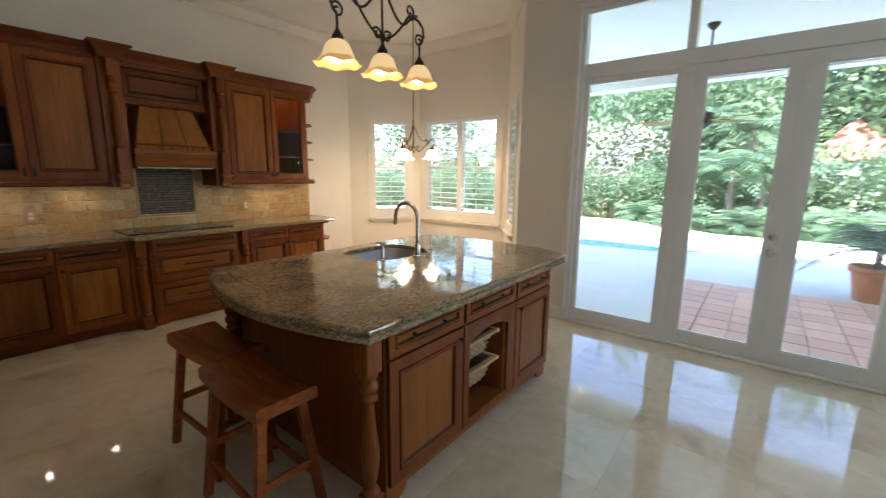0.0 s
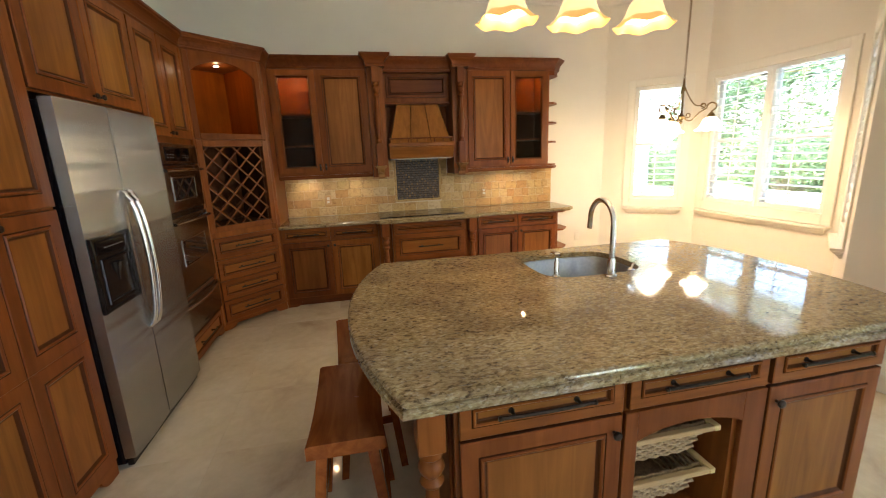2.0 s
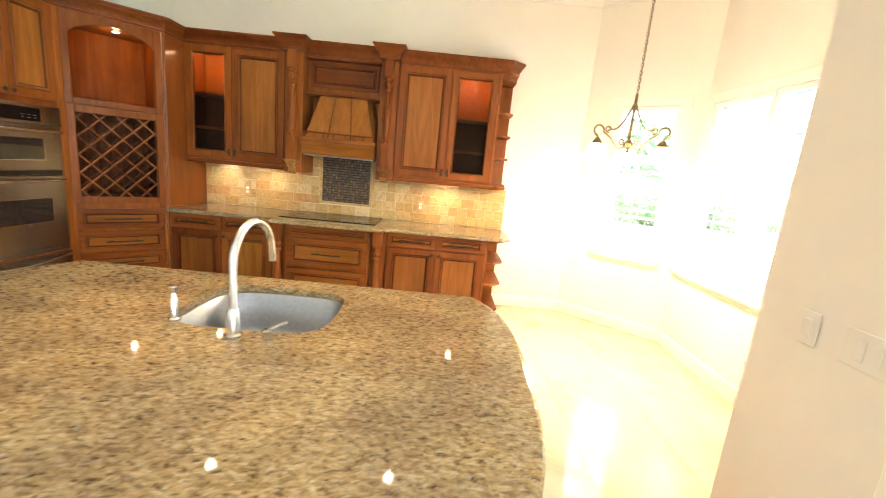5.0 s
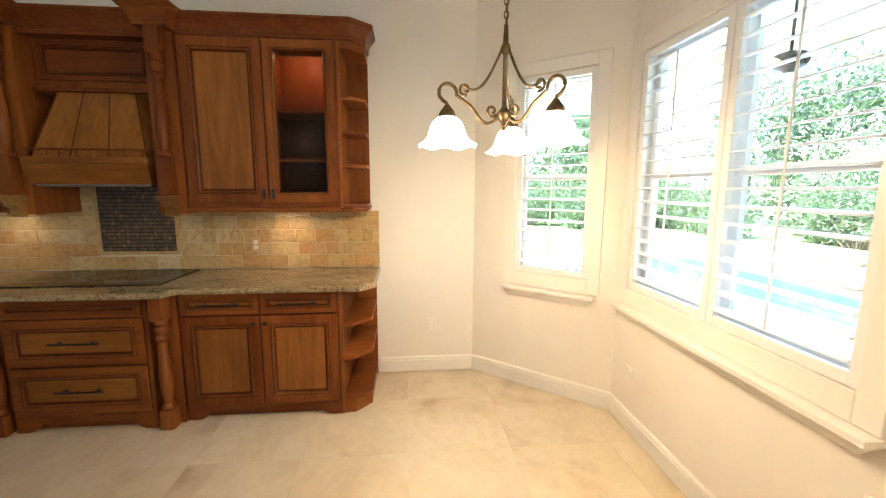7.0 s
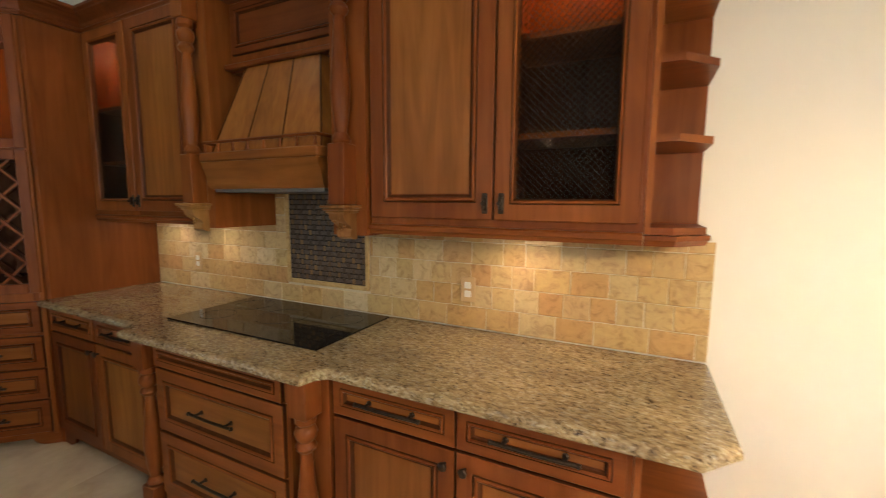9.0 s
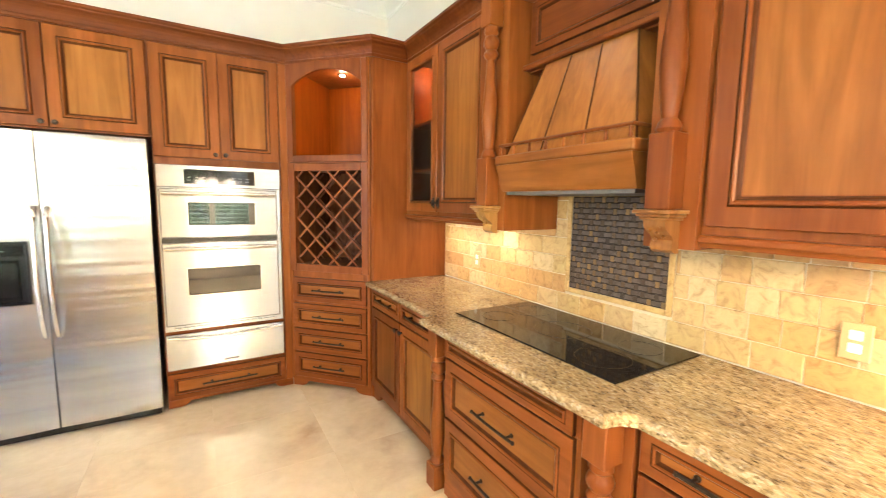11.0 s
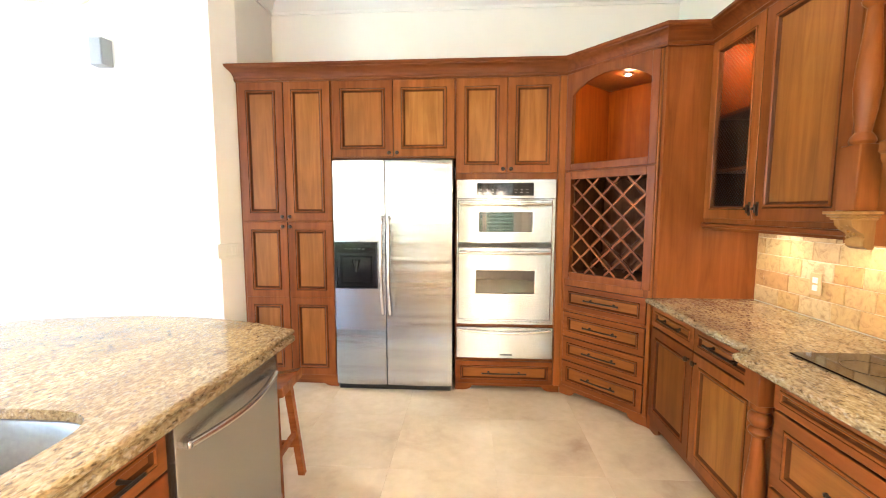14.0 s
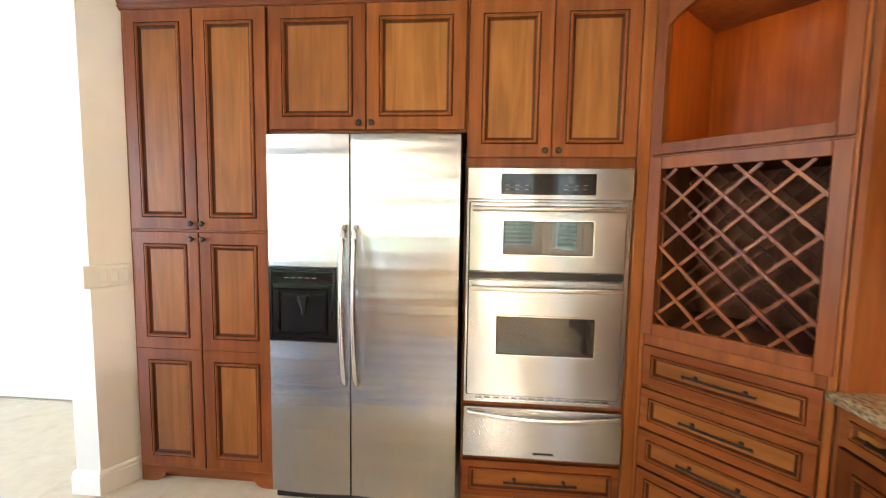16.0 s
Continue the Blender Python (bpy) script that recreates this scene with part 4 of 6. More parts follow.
# ---- stools ----
def stool(m):
    s = thing("saddle_stool", m, "reddish-brown wooden saddle stool beside the island", "stool", "island stools")
    bm = nbm()
    n = 12
    L, Wd = 0.270, 0.13
    top, bot = [], []
    for i in range(n + 1):
        u = -1 + 2 * i / n
        dz = 0.032 * u * u
        top.append([bm.verts.new((u * L, v * Wd, 0.60 + dz - 0.006 * (abs(v) > 0.9))) for v in (-1, -0.9, 0, 0.9, 1)])
        bot.append([bm.verts.new((u * L, v * Wd, 0.556 + dz * 0.7)) for v in (-1, -0.9, 0, 0.9, 1)])
    for g in (top, bot):
        for a, b in zip(g, g[1:]):
            for j in range(4):
                bm.faces.new((a[j], a[j + 1], b[j + 1], b[j]))
    for a, b in ((0, 0), (n, n)):
        for j in range(4):
            bm.faces.new((top[a][j], top[a][j + 1], bot[a][j + 1], bot[a][j]))
    for i in range(n):
        for j in (0, 4):
            bm.faces.new((top[i][j], top[i + 1][j], bot[i + 1][j], bot[i][j]))
    part("seat", bm, STOOL, s, smooth=True)
    for sx in (-1, 1):
        for sy in (-1, 1):
            bm = nbm()
            a, b = Vector((sx * 0.245, sy * 0.150, 0)), Vector((sx * 0.205, sy * 0.085, 0.572))
            c = 0.019
            lo = [bm.verts.new(a + Vector((i * c * 0.9, j * c * 0.9, 0))) for i, j in ((-1, -1), (1, -1), (1, 1), (-1, 1))]
            hi = [bm.verts.new(b + Vector((i * c, j * c, 0))) for i, j in ((-1, -1), (1, -1), (1, 1), (-1, 1))]
            bm.faces.new(lo)
            bm.faces.new(hi)
            for i in range(4):
                bm.faces.new((lo[i], lo[(i + 1) % 4], hi[(i + 1) % 4], hi[i]))
            part("leg", bm, STOOL, s)
    for sy in (-1, 1):
        part("stretcher", nbm(-0.225, 0.225, sy * 0.131 - 0.01, sy * 0.131 + 0.01, 0.17, 0.205, ch=0.003), STOOL, s)
    for sx in (-1, 1):
        part("stretcher", nbm(sx * 0.226 - 0.01, sx * 0.226 + 0.01, -0.120, 0.120, 0.245, 0.28, ch=0.003), STOOL, s)
    for sy in (-1, 1):
        part("apron", nbm(-0.195, 0.195, sy * 0.082 - 0.009, sy * 0.082 + 0.009, 0.515, 0.562, ch=0.002), STOOL, s)
    return s


st = stool(pose(-1.645, 0.775, 0, 0, 0, -1))
copy_thing(st, pose(-2.205, 0.845, 0, 0, 0, 3))

# ---- range wall: lower cabinets ----
# local x runs along +y of the room from y = 0, local y into the wall; the fronts stand at x = -4.60
WALL_D = 0.617
LOW = -4.60
RANGE = pose(LOW, 0, 0, 0, 0, 90)


def base_cabinet(x0, x1, label, y=0.0):
    c = thing("base_cabinet", RANGE @ pose(x0, y, 0), label, "cabinet", "range wall lower cabinets")
    w = x1 - x0
    part("body", nbm(0, w, 0.0, WALL_D - y, 0.095, 0.866), WOOD, c)
    bm = nbm()
    valance(bm, 0, w, 0.095, 0.0, 0.02)
    box(bm, 0.01, w - 0.01, 0.05, 0.30, 0, 0.095)
    part("plinth", bm, WOOD_H, c)
    return c


def two_door_base(x0, x1, label):
    c = base_cabinet(x0, x1, label)
    w = x1 - x0
    h = w / 2
    for a, b, kx in ((0.012, h - 0.002, h - 0.035), (h + 0.002, w - 0.012, h + 0.035)):
        drawer(c, a, b, 0.722, 0.862, half=0.12, fw=0.034)
        knob_on(door(c, a, b, 0.105, 0.714), kx, 0.665)


two_door_base(0.07, 1.085, "cherry-stained lower cabinet with two doors and two drawers")
two_door_base(2.215, 3.215, "cherry-stained lower cabinet with two doors below granite")
c = base_cabinet(1.23, 2.065, "cherry-stained drawer cabinet under the cooktop", -0.065)
w = 2.065 - 1.23
part("apron", nbm(0.0, w, -0.006, 0.001, 0.74, 0.864, ch=0.002), WOOD_H, c)
drawer(c, 0.02, w - 0.02, 0.745, 0.855, y=-0.006, pull=False)
drawer(c, 0.02, w - 0.02, 0.44, 0.735, half=0.13, fw=0.05)
drawer(c, 0.02, w - 0.02, 0.125, 0.43, half=0.13, fw=0.05)
for x0 in (1.085, 2.067):
    p = thing("cabinet_post", RANGE @ pose(x0, 0, 0), "turned wooden post between the lower cabinets", "post", "range wall turned posts")
    part("backing", nbm(0.002, 0.143, -0.02, WALL_D, 0.0, 0.866), WOOD, p)
    bm = nbm()
    turned_post(bm, 0.0725, -0.066, 0.0, 0.866, 0.043, 0.15, 0.13)
    part("post", bm, WOOD, p, smooth=True)

# open end shelves, clipped at the corner
def end_shelf(name, m, w, d, zs, z0, z1, label):
    e = thing(name, m, label, "shelf")
    part("side_panel", nbm(0, 0.018, 0.0, d, z0, z1), WOOD, e)
    part("back_panel", nbm(0.018, w, d - 0.014, d, z0, z1), WOOD, e)
    for z in zs:
        bm = nbm()
        prism(bm, [(0.018, 0.002), (w * 0.45, 0.002), (w, w * 0.62), (w, d - 0.014), (0.018, d - 0.014)], z - 0.011, z + 0.011)
        part("shelf", bm, WOOD_H, e)
    return e


e = end_shelf("end_shelf_unit", RANGE @ pose(3.217, 0, 0), 0.20, WALL_D, (0.115, 0.40, 0.63, 0.852), 0.0, 0.866, "open clipped-corner wooden end shelves under the counter")
bm = nbm()
prism(bm, [(0.018, 0.012), (0.085, 0.012), (0.19, 0.13), (0.19, WALL_D - 0.02), (0.018, WALL_D - 0.02)], 0.0, 0.10)
part("plinth", bm, WOOD_H, e)

EDGE2 = [(-0.012, 0.868), (-0.004, 0.869), (0.0, 0.873), (0.0, 0.889), (-0.003, 0.896), (-0.008, 0.901), (-0.016, 0.905)]
bm = nbm()
cx = LOW + 0.062
outline = [(-5.217, 0.066), (cx, 0.066), (cx, 1.055), (cx + 0.03, 1.085), (cx + 0.09, 1.10), (cx + 0.09, 2.20), (cx + 0.03, 2.215), (cx, 2.245), (cx, 3.36), (cx - 0.10, 3.452), (-5.217, 3.452)]
slab(bm, outline, EDGE2)
tagged(part("range_worktop", bm, GRANITE), "polished brown speckled granite counter along the range wall", "worktop")

hob = thing("cooktop", pose(-4.915, 1.60, 0.9055), "black glass electric cooktop set on the granite", "cooktop")
part("glass", nbm(-0.26, 0.26, -0.485, 0.485, 0.0, 0.007, ch=0.003), BLACK_GLASS, hob)
for x, y, r in ((0.10, -0.32, 0.085), (-0.12, -0.32, 0.105), (-0.02, 0.0, 0.13), (0.11, 0.32, 0.105), (-0.12, 0.32, 0.085)):
    bm = nbm()
    lathe(bm, [(r, 0.0072), (r, 0.0078), (r - 0.0025, 0.0078), (r - 0.0025, 0.0072)], x, y, 28, caps=False)
    part("burner_ring", bm, RING, hob)

# ---- range wall: upper cabinets ----
UP = -4.87
UPD = 0.347
UPPER = pose(UP, 0, 0, 0, 0, 90)
Z0, Z1 = 1.40, 2.50


def wire_mesh(parent, x0, x1, z0, z1, y):
    """Criss-cross brass wires."""
    bm = nbm()
    p = 0.0235
    w, h = x1 - x0, z1 - z0
    for sgn in (1, -1):
        k = -h
        while k < w:
            a, b = max(0, k), min(w, k + h)
            if b - a > 0.01:
                q = [(x0 + t, z0 + (t - k)) if sgn > 0 else (x0 + t, z1 - (t - k)) for t in (a, b)]
                tube(bm, [(u[0], y, u[1]) for u in q], 0.0011, 3)
            k += p
    return part("wire_mesh", bm, BRONZE, parent, "fine diamond wire mesh")


def glass_door(parent, x0, x1, z0, z1, kx):
    bm = nbm()
    rings = rings_for(0.055, wide=0.9)[:-2] + [(0.076, -0.004, 1)]
    loft_rects(bm, x0 + 0.0015, x1 - 0.0015, z0 + 0.0015, z1 - 0.0015, rings, close=False)
    d = part("door", bm, [WOOD, GLAZE], parent, "framed door with a wire-mesh glass pane")
    part("pane", nbm(x0 + 0.066, x1 - 0.066, -0.004, -0.001, z0 + 0.066, z1 - 0.066), CAB_GLASS, d)
    wire_mesh(d, x0 + 0.07, x1 - 0.07, z0 + 0.07, z1 - 0.07, -0.007)
    latch_on(d, kx, z0 + 0.06)


def puck(parent, x, y, z):
    bm = nbm()
    lathe(bm, [(0.034, z), (0.034, z - 0.008), (0.028, z - 0.012)], x, y, 16)
    p = part("puck_light", bm, CHROME, parent, "small recessed lamp", smooth=True)
    bm = nbm()
    lathe(bm, [(0.018, z - 0.0125), (0.018, z - 0.0145)], x, y, 14)
    part("lens", bm, PUCK, p)


def upper_cabinet(x0, x1, glass_first, label):
    c = thing("wall_cabinet", UPPER @ pose(x0, 0, 0), label, "cabinet", "range wall upper cabinets")
    w = x1 - x0
    s = 0.47 if glass_first else w - 0.475
    ga, gb = (0, s) if glass_first else (s, w)
    sa, sb = (s, w) if glass_first else (0, s)
    part("body", nbm(sa, sb, 0.0, UPD, Z0, Z1), WOOD, c)
    # case coloured dark to stand for the unlit space below the upper shelf
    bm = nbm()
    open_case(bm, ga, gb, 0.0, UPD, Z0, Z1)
    part("glazed_case", bm, SHADED_IN, c, "glazed case inside, shade put into its dark colour")
    # red linings above the shelf carry the lamplight in their colour
    box_l = part("lit_lining", nbm(ga + 0.02, gb - 0.02, UPD - 0.026, UPD - 0.020, 2.052, Z1 - 0.02), NICHE, c, "upper case lining, lamp's red glow put into its colour")
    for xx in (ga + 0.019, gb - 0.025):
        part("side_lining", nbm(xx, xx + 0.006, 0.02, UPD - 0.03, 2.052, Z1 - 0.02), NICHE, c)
    for z in (1.715, 2.04):
        part("shelf", nbm(ga + 0.02, gb - 0.02, 0.03, UPD - 0.03, z - 0.01, z + 0.01), WOOD_H, c)
    d0 = 1.425
    bm = nbm(ga, gb, -0.003, -0.0005, Z0, d0 + 0.012)
    box(bm, ga, ga + 0.03, -0.003, -0.0005, d0 + 0.012, Z1)
    box(bm, gb - 0.03, gb, -0.003, -0.0005, d0 + 0.012, Z1)
    part("face_frame", bm, WOOD, c)
    part("side_panel", nbm(*((-0.004, -0.0005) if glass_first else (gb + 0.0005, gb + 0.0015)), 0.0, UPD, Z0, Z1), WOOD, c)
    if glass_first:
        glass_door(c, ga + 0.02, gb - 0.002, d0, 2.485, gb - 0.03)
        latch_on(door(c, sa + 0.002, sb - 0.012, d0, 2.485, fw=0.06), sa + 0.03, d0 + 0.06)
    else:
        latch_on(door(c, sa + 0.012, sb - 0.002, d0, 2.485, fw=0.06), sb - 0.03, d0 + 0.06)
        glass_door(c, ga + 0.002, gb - 0.012, d0, 2.485, ga + 0.03)
    bm = nbm()
    sweep(bm, [(-0.0, 0.0), (w, 0.0)], [(-0.02, 1.36), (0.006, 1.36), (0.012, 1.372), (0.020, 1.378), (0.020, 1.392), (0.012, 1.399), (-0.02, 1.399)])
    part("light_rail", bm, CROWN, c)
    puck(c, (ga + gb) / 2, 0.13, Z1 - 0.019)
    gx = (ga + gb) / 2
    lamp("cabinet_lamp", "POINT", UPPER @ pose(x0 + gx, 0.13, Z1 - 0.06), 0.22, (1.0, 0.68, 0.36), 0.02)
    return c


upper_cabinet(0.085, 1.09, True, "cherry-stained wall cabinet with one lit glazed door")
upper_cabinet(2.20, 3.205, False, "cherry-stained wall cabinet with lit glazed door beside open shelves")
e = end_shelf("end_shelf_unit", UPPER @ pose(3.207, 0, 0), 0.175, UPD, (1.405, 1.68, 1.905, 2.13), 1.395, 2.5, "open clipped-corner wooden end shelves on the wall cabinet")
bm = nbm()
sweep(bm, [(0.0, 0.0), (0.08, 0.0), (0.17, 0.105), (0.17, UPD)], [(-0.02, 1.36), (0.004, 1.36), (0.010, 1.372), (0.016, 1.378), (0.016, 1.392), (-0.02, 1.393)])
part("light_rail", bm, CROWN, e)
bm = nbm()
prism(bm, [(0.018, 0.002), (0.08, 0.002), (0.175, 0.108), (0.175, UPD - 0.014), (0.018, UPD - 0.014)], 2.44, 2.499)
part("top", bm, WOOD_H, e)

# turned columns with corbels, either side of the hood
def hood_column(x0, x1):
    c = thing("hood_column", UPPER @ pose(x0, 0, 0), "turned wooden column on a carved corbel beside the hood", "column", "range hood columns")
    w = x1 - x0
    part("backing", nbm(0.002, w - 0.002, -0.03, UPD, 1.35, 2.545), WOOD, c)
    cxx = w / 2
    bm = nbm()
    turned_post(bm, cxx, -0.072, 1.475, 2.545, 0.041, 0.20, 0.24)
    part("post", bm, WOOD, c, smooth=True)
    bm = nbm()
    for z0, z1, o in ((1.462, 1.475, 0.064), (1.452, 1.462, 0.056), (1.442, 1.452, 0.048)):
        box(bm, cxx - o, cxx + o, -0.075 - o, -0.03, z0, z1, ch=0.003)
    prof = [(-0.03, 1.335), (-0.05, 1.335), (-0.066, 1.345), (-0.070, 1.362), (-0.062, 1.378), (-0.072, 1.392), (-0.095, 1.405), (-0.112, 1.422), (-0.116, 1.442), (-0.03, 1.442)]
    prism(bm, prof, cxx - 0.036, cxx + 0.036, "yz")
    for i in range(5):
        lathe(bm, [(0.003, 1.372 + i * 0.011), (0.008, 1.378 + i * 0.011), (0.003, 1.384 + i * 0.011)], cxx + (-0.016, 0.016, 0, -0.02, 0.02)[i], -0.078 - i * 0.007, 8)
    part("corbel", bm, CARVED, c, "carved pale wooden corbel", smooth=True)
    bm = nbm()
    prof = [(o * 1.15, z + 0.008) for o, z in CROWN_PROFILE]
    sweep(bm, [(0.0, 0.02), (0.0, -0.115), (w, -0.115), (w, 0.02)], prof)
    prism(bm, [(0, 0.02), (0, -0.115), (w, -0.115), (w, 0.02)], 2.53, 2.622)
    part("capital", bm, CROWN, c)


hood_column(1.09, 1.268)
hood_column(2.025, 2.20)

hood = thing("range_hood", UPPER @ pose(1.27, 0, 0), "panelled tapered wooden range hood with a small gallery rail", "range hood")
w = 0.753
part("upper_box", nbm(0, w, 0.10, UPD, 2.135, 2.545), WOOD, hood)
bm = nbm()
loft_rects(bm, 0.03, w - 0.03, 2.215, 2.455, rings_for(0.03, wide=1.0))
for v in bm.verts:
    v.co.y += 0.10
part("header_panel", bm, [WOOD_H, GLAZE], hood)
part("soffit", nbm(0.0, w, 0.0, 0.10, 2.47, 2.545), WOOD_H, hood)
part("back_panel", nbm(0.002, w - 0.002, 0.27, UPD, 1.62, 2.134), WOOD, hood)
part("ledge", nbm(0.0, w, 0.055, 0.10, 2.14, 2.165, ch=0.005), WOOD_H, hood)
bm = nbm()
T = [(0.14, 0.075, 2.138), (w - 0.14, 0.075, 2.138), (w - 0.08, 0.34, 2.138), (0.08, 0.34, 2.138)]
Bq = [(0.03, -0.055, 1.715), (w - 0.03, -0.055, 1.715), (w - 0.01, 0.34, 1.715), (0.01, 0.34, 1.715)]
lo, hi = [bm.verts.new(p) for p in Bq], [bm.verts.new(p) for p in T]
bm.faces.new(lo), bm.faces.new(hi)
for i in range(4):
    bm.faces.new((lo[i], lo[(i + 1) % 4], hi[(i + 1) % 4], hi[i]))
part("canopy", bm, PANEL, hood)
for k in (0.0, 1 / 3, 2 / 3, 1.0):
    a = Vector(T[0]).lerp(Vector(T[1]), k)
    b = Vector(Bq[0]).lerp(Vector(Bq[1]), k)
    bm = nbm()
    n = Vector((0, -0.955, 0.295))
    tube(bm, [a, b], 0.0042, 6)
    part("batten", bm, GLAZE, hood, "dark glazed joint strip")
part("mantel", nbm(0.004, w - 0.004, -0.108, 0.345, 1.67, 1.715, ch=0.006), PANEL_H, hood)
bm = nbm()
cove = [(0.34, 1.545), (-0.060, 1.545), (-0.064, 1.556), (-0.070, 1.562), (-0.072, 1.575), (-0.078, 1.600), (-0.088, 1.628), (-0.100, 1.652), (-0.102, 1.6695), (0.34, 1.6695)]
prism(bm, cove, 0.012, w - 0.012, "yz")
part("apron", bm, PANEL_H, hood, "coved wooden apron", smooth=True)
part("filter", nbm(0.03, w - 0.03, -0.045, 0.32, 1.53, 1.544), HOOD_METAL, hood, "dull metal hood underside")
bm = nbm()
tube(bm, [(0.02, 0.0, 1.762), (0.02, -0.09, 1.762), (w - 0.02, -0.09, 1.762), (w - 0.02, 0.0, 1.762)], 0.0075, 8)
part("gallery_rail", bm, WOOD_H, hood, smooth=True)
for i in range(8):
    bm = nbm()
    lathe(bm, [(0.005, 1.715), (0.009, 1.725), (0.005, 1.736), (0.007, 1.746), (0.005, 1.756)], 0.03 + (w - 0.06) * i / 7, -0.09, 8)
    part("spindle", bm, WOOD, hood, smooth=True)

# ---- fridge wall: tall cabinets ----
FRONT = -0.45
DEEP = 0.665
TALL = pose(0, FRONT, 0, 0, 0, 180)   # local x = -(room x)


def tall(x0, name, label):
    return thing(name, TALL @ pose(x0, 0, 0), label, "cabinet", "fridge wall tall cabinets")


c = tall(1.505, "pantry_cabinet", "tall cherry-stained pantry cabinet with four framed doors")
w = 2.285 - 1.505
part("body", nbm(0, w, 0.0, DEEP, 0.09, 2.50), WOOD, c)
bm = nbm()
valance(bm, 0, w, 0.09, 0.0, 0.02)
box(bm, 0.01, w - 0.01, 0.05, 0.3, 0, 0.09)
part("plinth", bm, WOOD_H, c)
h = w / 2
for a, b, kx in ((0.022, h, h - 0.03), (h + 0.002, w - 0.01, h + 0.032)):
    knob_on(door(c, a, b, 0.10, 1.382, panels=[0.76], fw=0.06), kx, 1.345)
    knob_on(door(c, a, b, 1.392, 2.485, fw=0.06), kx, 1.425)

c = tall(2.285, "over_fridge_cabinet", "cherry-stained two-door cabinet above the fridge")
w = 3.262 - 2.285
part("body", nbm(0, w, 0.0, DEEP, 1.885, 2.50), WOOD, c)
h = w / 2
for a, b, kx in ((0.006, h, h - 0.03), (h + 0.002, w - 0.006, h + 0.032)):
    knob_on(door(c, a, b, 1.895, 2.485, fw=0.06), kx, 1.925)

c = tall(3.264, "oven_cabinet", "tall cherry-stained cabinet that houses the wall ovens")
w = 4.108 - 3.264
part("body", nbm(0, w, 0.0, DEEP, 0.06, 2.50), WOOD, c)
bm = nbm()
valance(bm, 0, w, 0.06, 0.0, 0.02)
part("plinth", bm, WOOD_H, c)
h = 0.395
for a, b, kx in ((0.006, h, h - 0.03), (h + 0.002, 0.785, h + 0.032)):
    knob_on(door(c, a, b, 1.765, 2.485, fw=0.06), kx, 1.795)
drawer(c, 0.006, 0.785, 0.062, 0.255, half=0.17, fw=0.035)
part("filler", nbm(0.789, w, -0.02, 0.0, 0.06, 2.49, ch=0.004), WOOD, c)

# fridge
f = thing("refrigerator", pose(-2.302, -0.42, 0, 0, 0, 180), "side-by-side stainless steel refrigerator with black ice dispenser", "refrigerator")
W2 = 0.938
part("body", nbm(0.004, W2 - 0.004, 0.0, 0.66, 0.03, 1.85), BLACK, f, "black fridge case")
part("grille", nbm(0.01, W2 - 0.01, -0.03, 0.0, 0.012, 0.055, ch=0.003), BLACK, f)
SPLIT = 0.412


def steel_door(x0, x1, name):
    """A gently bowed door skin."""
    bm = nbm()
    n = 10
    pts = [(x0, 0.0)] + [(x0 + (x1 - x0) * i / n, -0.052 - 0.010 * math.sin(math.pi * i / n)) for i in range(n + 1)] + [(x1, 0.0)]
    prism(bm, pts, 0.062, 1.862)
    return part(name, bm, STEEL, f, "brushed steel door", smooth=True)


dl = steel_door(0.0, SPLIT - 0.004, "freezer_door")
dr = steel_door(SPLIT + 0.004, W2, "fridge_door")
for dd, x in ((dl, SPLIT - 0.024), (dr, SPLIT + 0.034)):
    bm = nbm()
    tube(bm, [(x, -0.058, 0.645)] + [(x, -0.075 - 0.045 * math.sin(math.pi * i / 18) ** 0.6, 0.66 + 0.75 * i / 18) for i in range(19)] + [(x, -0.058, 1.425)], 0.0135, 10)
    part("handle", bm, CHROME, dd, "long bowed steel handle", smooth=True)
bm = nbm()
loft_rects(bm, 0.006, 0.348, 0.855, 1.228, [(0, 0.055, 0), (0.0, 0.068, 0), (0.004, 0.071, 0), (0.016, 0.071, 0), (0.020, 0.066, 0)])
disp = part("dispenser", bm, BLACK, dl, "black plastic water and ice dispenser")
part("control_strip", nbm(0.03, 0.325, -0.0735, -0.064, 1.145, 1.205, ch=0.002), BLACK_GLASS, disp)
bm = nbm()
loft_rects(bm, 0.05, 0.305, 0.89, 1.12, [(0, 0.0665, 0), (0.004, 0.073, 0), (0.012, 0.073, 0), (0.02, 0.05, 0), (0.03, 0.015, 0)])
part("recess", bm, BLACK_GLASS, disp)
bm = nbm()
lathe(bm, [(0.035, 1.085), (0.03, 1.06), (0.016, 1.02), (0.014, 0.99)], 0.178, -0.058, 14)
part("chute", bm, BLACK, disp, smooth=True)
for i in range(5):
    part("marking", nbm(0.09 + i * 0.035, 0.110 + i * 0.035, -0.0745, -0.0735, 1.172, 1.175), MARK, disp, "small pale control marking")

# wall ovens
o = thing("wall_oven", pose(-3.272, -0.452, 0, 0, 0, 180), "stainless steel wall oven with microwave above it", "oven")
OW = 0.772
part("trim_frame", nbm(0.0, OW, -0.016, 0.0, 0.56, 1.716, ch=0.002), STEEL_FLAT, o)
part("control_panel", nbm(0.0, OW, -0.036, -0.016, 1.566, 1.716, ch=0.004), STEEL_FLAT, o)
dsp = part("display", nbm(0.160, 0.598, -0.040, -0.035, 1.590, 1.688, ch=0.002), BLACK_GLASS, o, "black glass control display")
